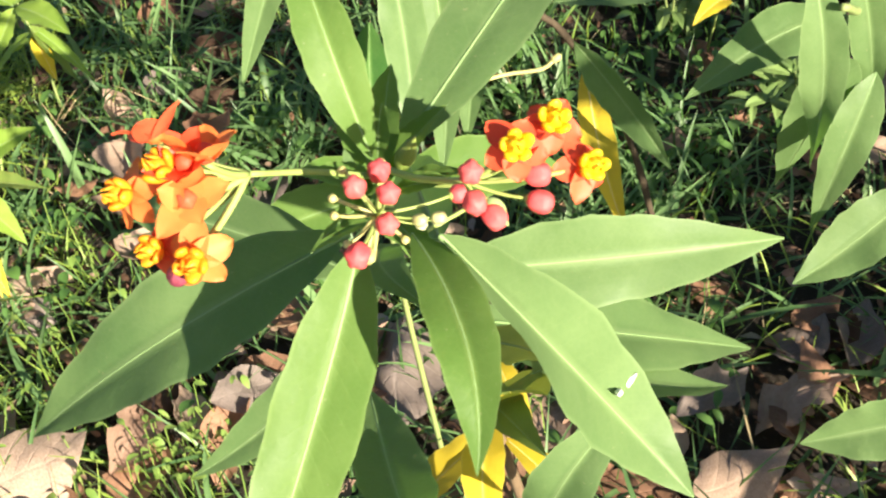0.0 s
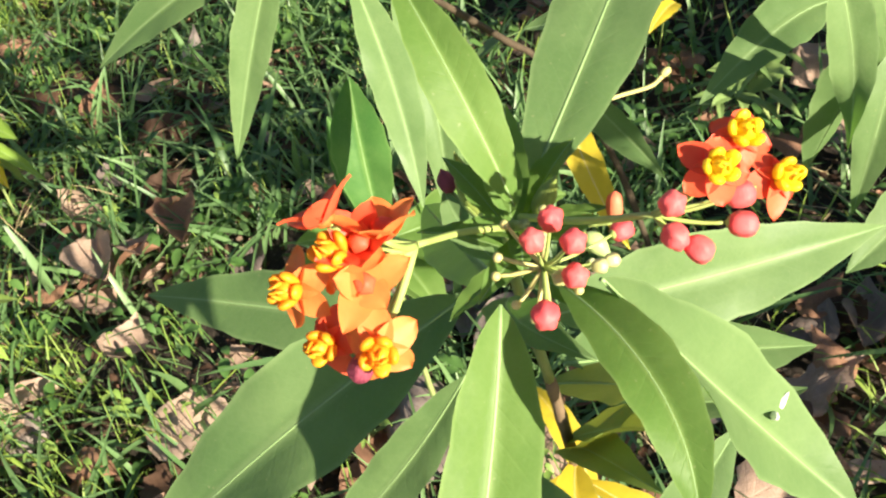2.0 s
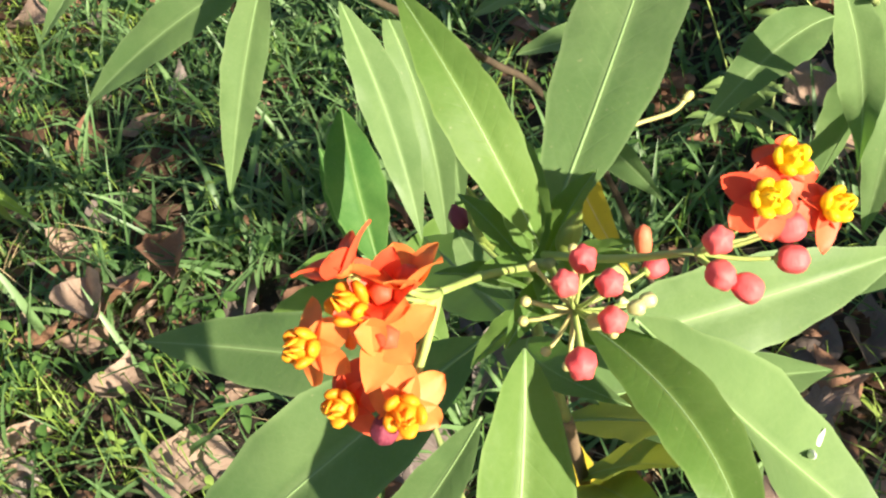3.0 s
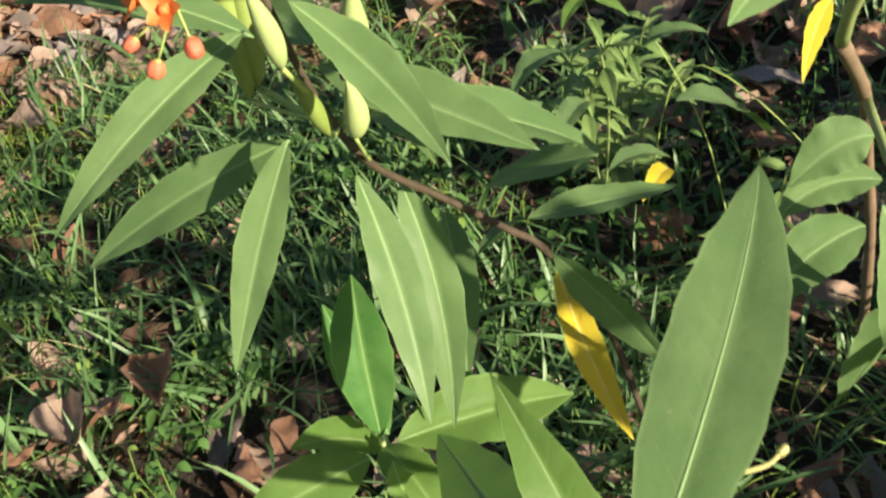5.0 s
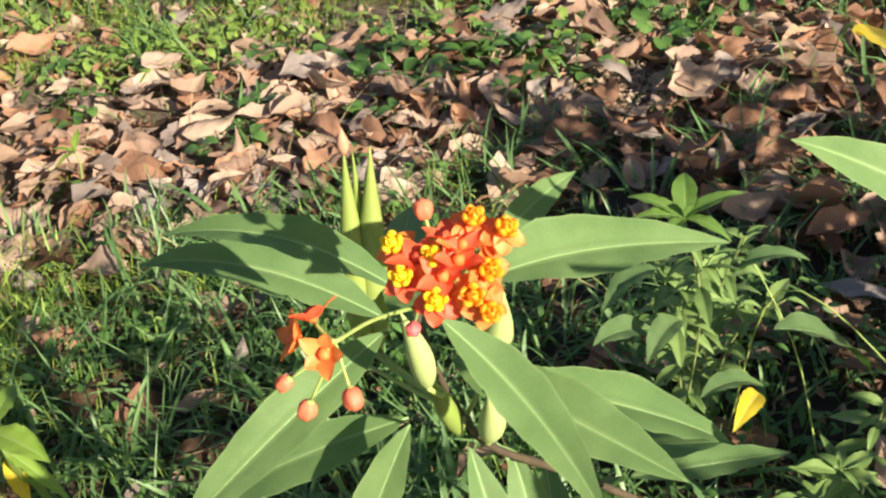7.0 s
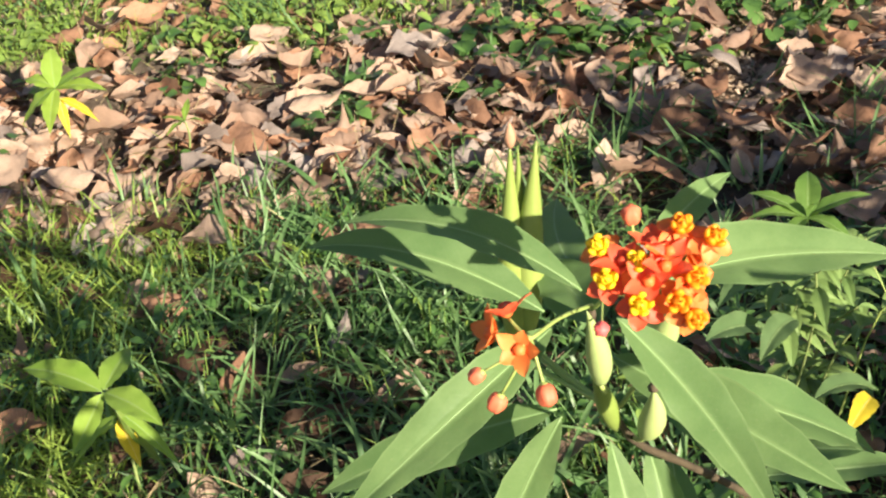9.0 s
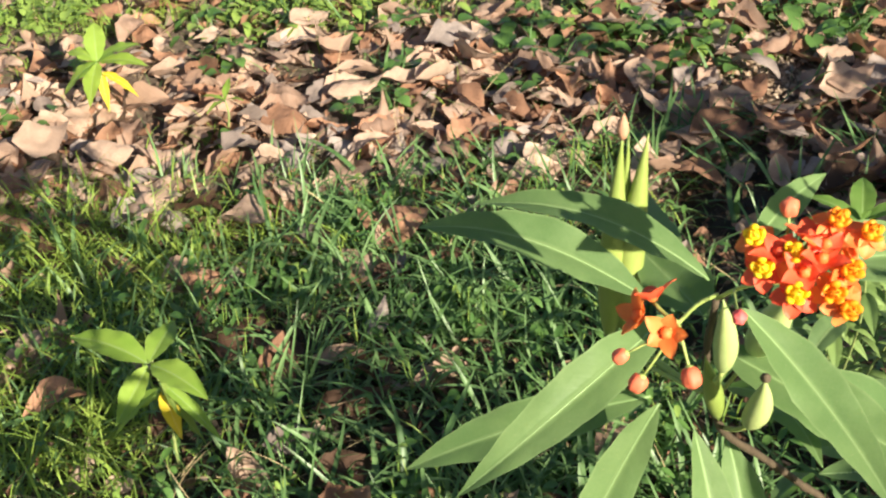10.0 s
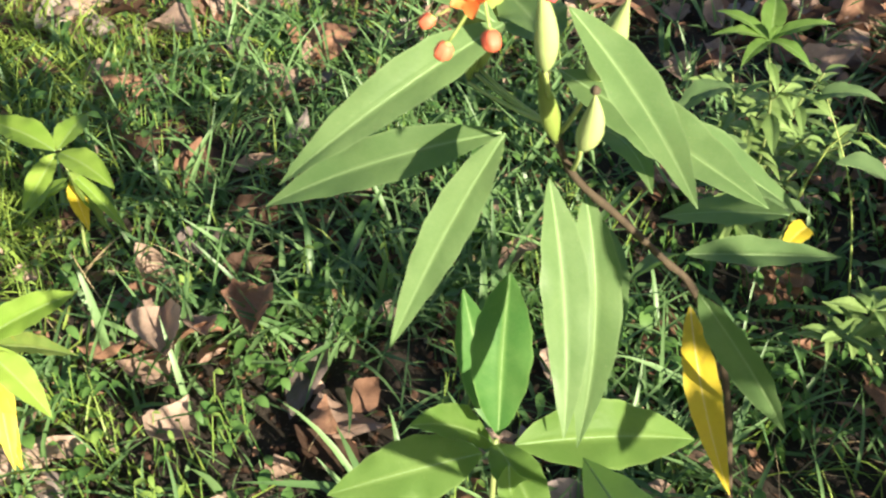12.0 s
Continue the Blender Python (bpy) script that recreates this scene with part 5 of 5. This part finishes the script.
leaf(sprout, (-0.082, 0.503, 0.379), (-0.083, 0.491, 0.326), (-0.056, 0.528, 0.279), 0.0148, 0, YOUNG)


def seedling(at, top, label, leaves, mat, yellow=()):
    """A young plant whose leaves spread from its top: each by its bearing, rise, length and half width."""
    ob = thing("milkweed_seedling", (at[0], at[1], 0), label, "young plant", "young plants")
    c = np.array([at[0] + 0.006, at[1] + 0.004, top])
    stem(ob, [(at[0], at[1], -0.01), (at[0] + 0.008, at[1], top * 0.5), tuple(c)], 0.0020, 0.0012, STEM, n=10)
    for k, (bearing, climb, long, half, drop) in enumerate(leaves):
        q = math.radians(bearing)
        o = np.array([math.cos(q), math.sin(q), math.tan(math.radians(climb))])
        o /= np.linalg.norm(o)
        b = c + np.array([0, 0, -drop])
        t = b + o * long + np.array([0, 0, -0.22 * long])
        m = b + o * long * 0.5 + np.array([0, 0, 0.06 * long])
        old = k in yellow
        leaf(ob, tuple(b), tuple(m), tuple(t), half, random.Random(k).uniform(-14, 14), YELLOW if old else mat, "yellow withered leaf" if old else "", fold=0.24, rib=RIB_YELLOW if old else RIB)
    return ob


small = seedling((-0.540, 1.105), 0.152, "bright green milkweed seedling with one yellowing leaf in the grass",
                 [(300, -40, 0.05, 0.010, 0.045), (205, -25, 0.07, 0.012, 0.04), (330, -30, 0.085, 0.010, 0.03), (60, -15, 0.06, 0.01, 0.03), (190, -15, 0.06, 0.012, 0.05)], LIME, (0,))
leaf(small, (-0.537, 1.102, 0.153), (-0.585, 1.131, 0.170), (-0.634, 1.152, 0.157), 0.0186, 4, LIME)
leaf(small, (-0.535, 1.103, 0.154), (-0.527, 1.142, 0.158), (-0.525, 1.183, 0.144), 0.0144, -10, LIME)
leaf(small, (-0.537, 1.101, 0.151), (-0.554, 1.078, 0.131), (-0.577, 1.065, 0.100), 0.0137, 21, LIME)
leaf(small, (-0.534, 1.102, 0.151), (-0.496, 1.074, 0.160), (-0.464, 1.046, 0.145), 0.0157, -7, LIME)
leaf(small, (-0.528, 1.097, 0.129), (-0.519, 1.096, 0.089), (-0.499, 1.102, 0.029), 0.0167, 0, OLIVE)
small = seedling((-0.540, 0.830), 0.150, "yellow-green milkweed seedling with withering lower leaves",
                 [(120, 15, 0.085, 0.0160, 0), (255, -5, 0.085, 0.0150, 0.004), (285, -40, 0.09, 0.012, 0.03)], LIME, (2,))
leaf(small, (-0.537, 0.825, 0.151), (-0.494, 0.846, 0.168), (-0.456, 0.871, 0.166), 0.0172, -18, LIME)
leaf(small, (-0.535, 0.822, 0.147), (-0.501, 0.803, 0.135), (-0.472, 0.781, 0.098), 0.0154, -1, LIME)
leaf(small, (-0.538, 0.826, 0.153), (-0.556, 0.822, 0.204), (-0.569, 0.823, 0.233), 0.0145, -3, LIME)
leaf(small, (-0.537, 0.822, 0.148), (-0.502, 0.840, 0.134), (-0.467, 0.858, 0.096), 0.0160, 0, OLIVE)
leaf(small, (-0.535, 0.813, 0.120), (-0.525, 0.795, 0.085), (-0.516, 0.778, 0.027), 0.0105, 0, YELLOW, "yellow withered leaf", rib=RIB_YELLOW)
pale_one = seedling((-0.821, 1.971), 0.105, "pale green seedling with yellow lower leaves among dead leaves", [], LIME)
for tip, half, old in (((-0.004, 0.050, 0.050), 0.0185, False), ((-0.056, 0.020, 0.012), 0.0190, False), ((-0.063, -0.030, -0.045), 0.0200, False), ((-0.018, -0.045, -0.062), 0.0190, False), ((0.087, -0.010, -0.012), 0.0210, False), ((0.073, 0.020, 0.015), 0.0190, False), ((0.060, -0.016, -0.046), 0.0110, True), ((0.004, -0.020, -0.066), 0.0085, True)):
    c, o = Vector((-0.815, 1.975, 0.105 - 0.02 * old)), Vector(tip)
    leaf(pale_one, tuple(c), tuple(c + o * 0.5 + Vector((0, 0, 0.016))), tuple(c + o), half, 0, YELLOW if old else LIME, "yellow withered leaf" if old else "", fold=0.2, rib=RIB_YELLOW if old else RIB)
seedling((-0.600, 1.895), 0.05, "small green seedling with narrow leaves among dead leaves",
         [(80, 40, 0.05, 0.007, 0), (160, 15, 0.05, 0.007, 0), (330, 20, 0.045, 0.007, 0), (240, 10, 0.05, 0.007, 0)], LIME)


def weed(at, label, shoots, leaves_each, rnd):
    """A branching weed with many small pointed leaves in whorls."""
    ob = thing("weed", (at[0], at[1], 0), label, "weed", "weeds")
    for top in shoots:
        base = (at[0] + rnd.gauss(0, 0.01), at[1] + rnd.gauss(0, 0.01), -0.01)
        path = [base, tuple((np.array(base) * 0.4 + np.array(top) * 0.6) + np.array([rnd.gauss(0, 0.012), rnd.gauss(0, 0.012), 0.02])), top]
        stem(ob, path, 0.0016, 0.0008, STEM, n=10)
        line = smooth_path(path, 30)
        for k in range(leaves_each):
            c = line[29 - min(27, int(k * 1.7))]
            q = k * 2.4 + rnd.uniform(-0.4, 0.4)
            long = rnd.uniform(0.028, 0.052) * (1 - 0.3 * (k < 3))
            o = np.array([math.cos(q), math.sin(q), rnd.uniform(-0.35, 0.45)])
            leaf(ob, tuple(c), tuple(c + o * long * 0.5 + np.array([0, 0, 0.005])), tuple(c + o * long - np.array([0, 0, 0.006])), long * rnd.uniform(0.13, 0.19), rnd.uniform(-25, 25), WEED_DULL, wave=0.6)
    return ob


leaf(side_plant, (0.222, 0.962, 0.150), (0.202, 0.925, 0.185), (0.172, 0.886, 0.182), 0.0105, 25, YELLOW, "yellow withered leaf", rib=RIB_YELLOW)
wrnd = random.Random(5)
broad_weed = weed((0.20, 1.12), "pale green branching weed with small pointed leaves", [(0.165, 1.00, 0.333), (0.15, 1.05, 0.27), (0.24, 1.06, 0.26), (0.16, 1.00, 0.24), (0.22, 1.01, 0.22), (0.27, 1.03, 0.20), (0.185, 0.985, 0.30), (0.205, 1.00, 0.275)], 17, wrnd)
# a whorl of longer leaves at its top and broad dull leaves lower down
for dx, dy, dz, h in ((-0.052, 0.000, 0.006, 0.0075), (0.056, 0.005, 0.012, 0.0085), (0.012, 0.045, 0.018, 0.0110), (-0.030, -0.030, -0.008, 0.0070), (0.032, -0.030, -0.012, 0.0075), (-0.045, 0.028, 0.014, 0.0080), (0.004, -0.012, 0.020, 0.0040)):
    c, o = Vector((0.165, 1.0, 0.335)), Vector((dx, dy, dz))
    leaf(broad_weed, tuple(c), tuple(c + o * 0.5 + Vector((0, 0, 0.012))), tuple(c + o), h, 0, YOUNG, "pale green leaf in the top whorl", fold=0.35)
for b, m, e, h, r in (((0.155, 0.985, 0.235), (0.135, 0.97, 0.250), (0.114, 0.95, 0.220), 0.013, 5), ((0.227, 0.944, 0.240), (0.285, 0.945, 0.232), (0.324, 0.949, 0.159), 0.024, 8), ((0.140, 1.000, 0.285), (0.110, 0.99, 0.300), (0.081, 0.97, 0.271), 0.015, -6), ((0.135, 1.000, 0.215), (0.100, 0.985, 0.245), (0.070, 0.97, 0.235), 0.015, 10), ((0.214, 0.930, 0.189), (0.180, 0.92, 0.222), (0.147, 0.90, 0.215), 0.013, 0), ((0.215, 1.010, 0.26), (0.245, 1.01, 0.285), (0.280, 1.00, 0.265), 0.011, 0)):
    leaf(broad_weed, b, m, e, h, r, WEED_LEAF)
weed((0.30, 0.90), "low green weed with small pointed leaves", [(0.27, 0.88, 0.12), (0.33, 0.93, 0.14), (0.22, 0.86, 0.1)], 11, wrnd)
for s in ([(0.22, 1.06, 0.0), (0.26, 1.02, 0.22), (0.34, 0.93, 0.17), (0.37, 0.88, 0.08)], [(0.30, 1.0, 0.0), (0.27, 1.0, 0.16), (0.23, 1.03, 0.27)], [(0.06, 1.3, 0.0), (0.10, 1.22, 0.14), (0.17, 1.10, 0.1)]):
    ob = made("grass_stem", *tube_mesh(smooth_path(s, 16), np.linspace(0.0013, 0.0005, 16), 5), STALK)
    tagged(ob, "long arching green grass stem", "grass stem", "grass stems")


# ---- unseen milkweeds added beyond the view to shade the ground ----
def bushy(at, tall, count, rnd, label):
    ob = thing("milkweed", (at[0], at[1], 0), label, "milkweed plant", "milkweeds")
    for k in range(3):
        top = (at[0] + rnd.uniform(-0.08, 0.08), at[1] + rnd.uniform(-0.08, 0.08), tall * rnd.uniform(0.85, 1.0))
        path = [(at[0] + 0.02 * k, at[1], -0.01), ((at[0] + top[0]) / 2, (at[1] + top[1]) / 2, tall * 0.5), top]
        stem(ob, path, 0.0035, 0.0018, STEM)
        line = smooth_path(path, 40)
        for j in range(count):
            c = np.array(line[int(39 - j * 33 / count)])
            q = j * 2.1 + rnd.uniform(-0.5, 0.5)
            o = np.array([math.cos(q), math.sin(q), rnd.uniform(-0.2, 0.35)])
            long = rnd.uniform(0.09, 0.14)
            leaf(ob, tuple(c), tuple(c + o * long * 0.5 + np.array([0, 0, 0.015])), tuple(c + o * long - np.array([0, 0, 0.03])), long * 0.125, rnd.uniform(-20, 20))
    return ob


brnd = random.Random(3)
bushy((0.78, 0.42), 0.52, 22, brnd, "leafy green milkweed added out of view to shade the ground")
bushy((0.66, 0.62), 0.35, 20, brnd, "leafy green milkweed added out of view to shade the ground")
bushy((0.60, 0.34), 0.36, 22, brnd, "leafy green milkweed added out of view to shade the ground")
bushy((0.95, 0.72), 0.55, 20, brnd, "leafy green milkweed added out of view to shade the ground")
bushy((1.15, 0.85), 0.60, 20, brnd, "leafy green milkweed added out of view to shade the ground")
bushy((0.60, -0.05), 0.80, 34, brnd, "leafy green milkweed added out of view to shade the ground")
bushy((1.04, 0.58), 0.82, 34, brnd, "leafy green milkweed added out of view to shade the ground")
bushy((0.60, 0.97), 0.40, 18, brnd, "leafy green milkweed added out of view to shade the ground")
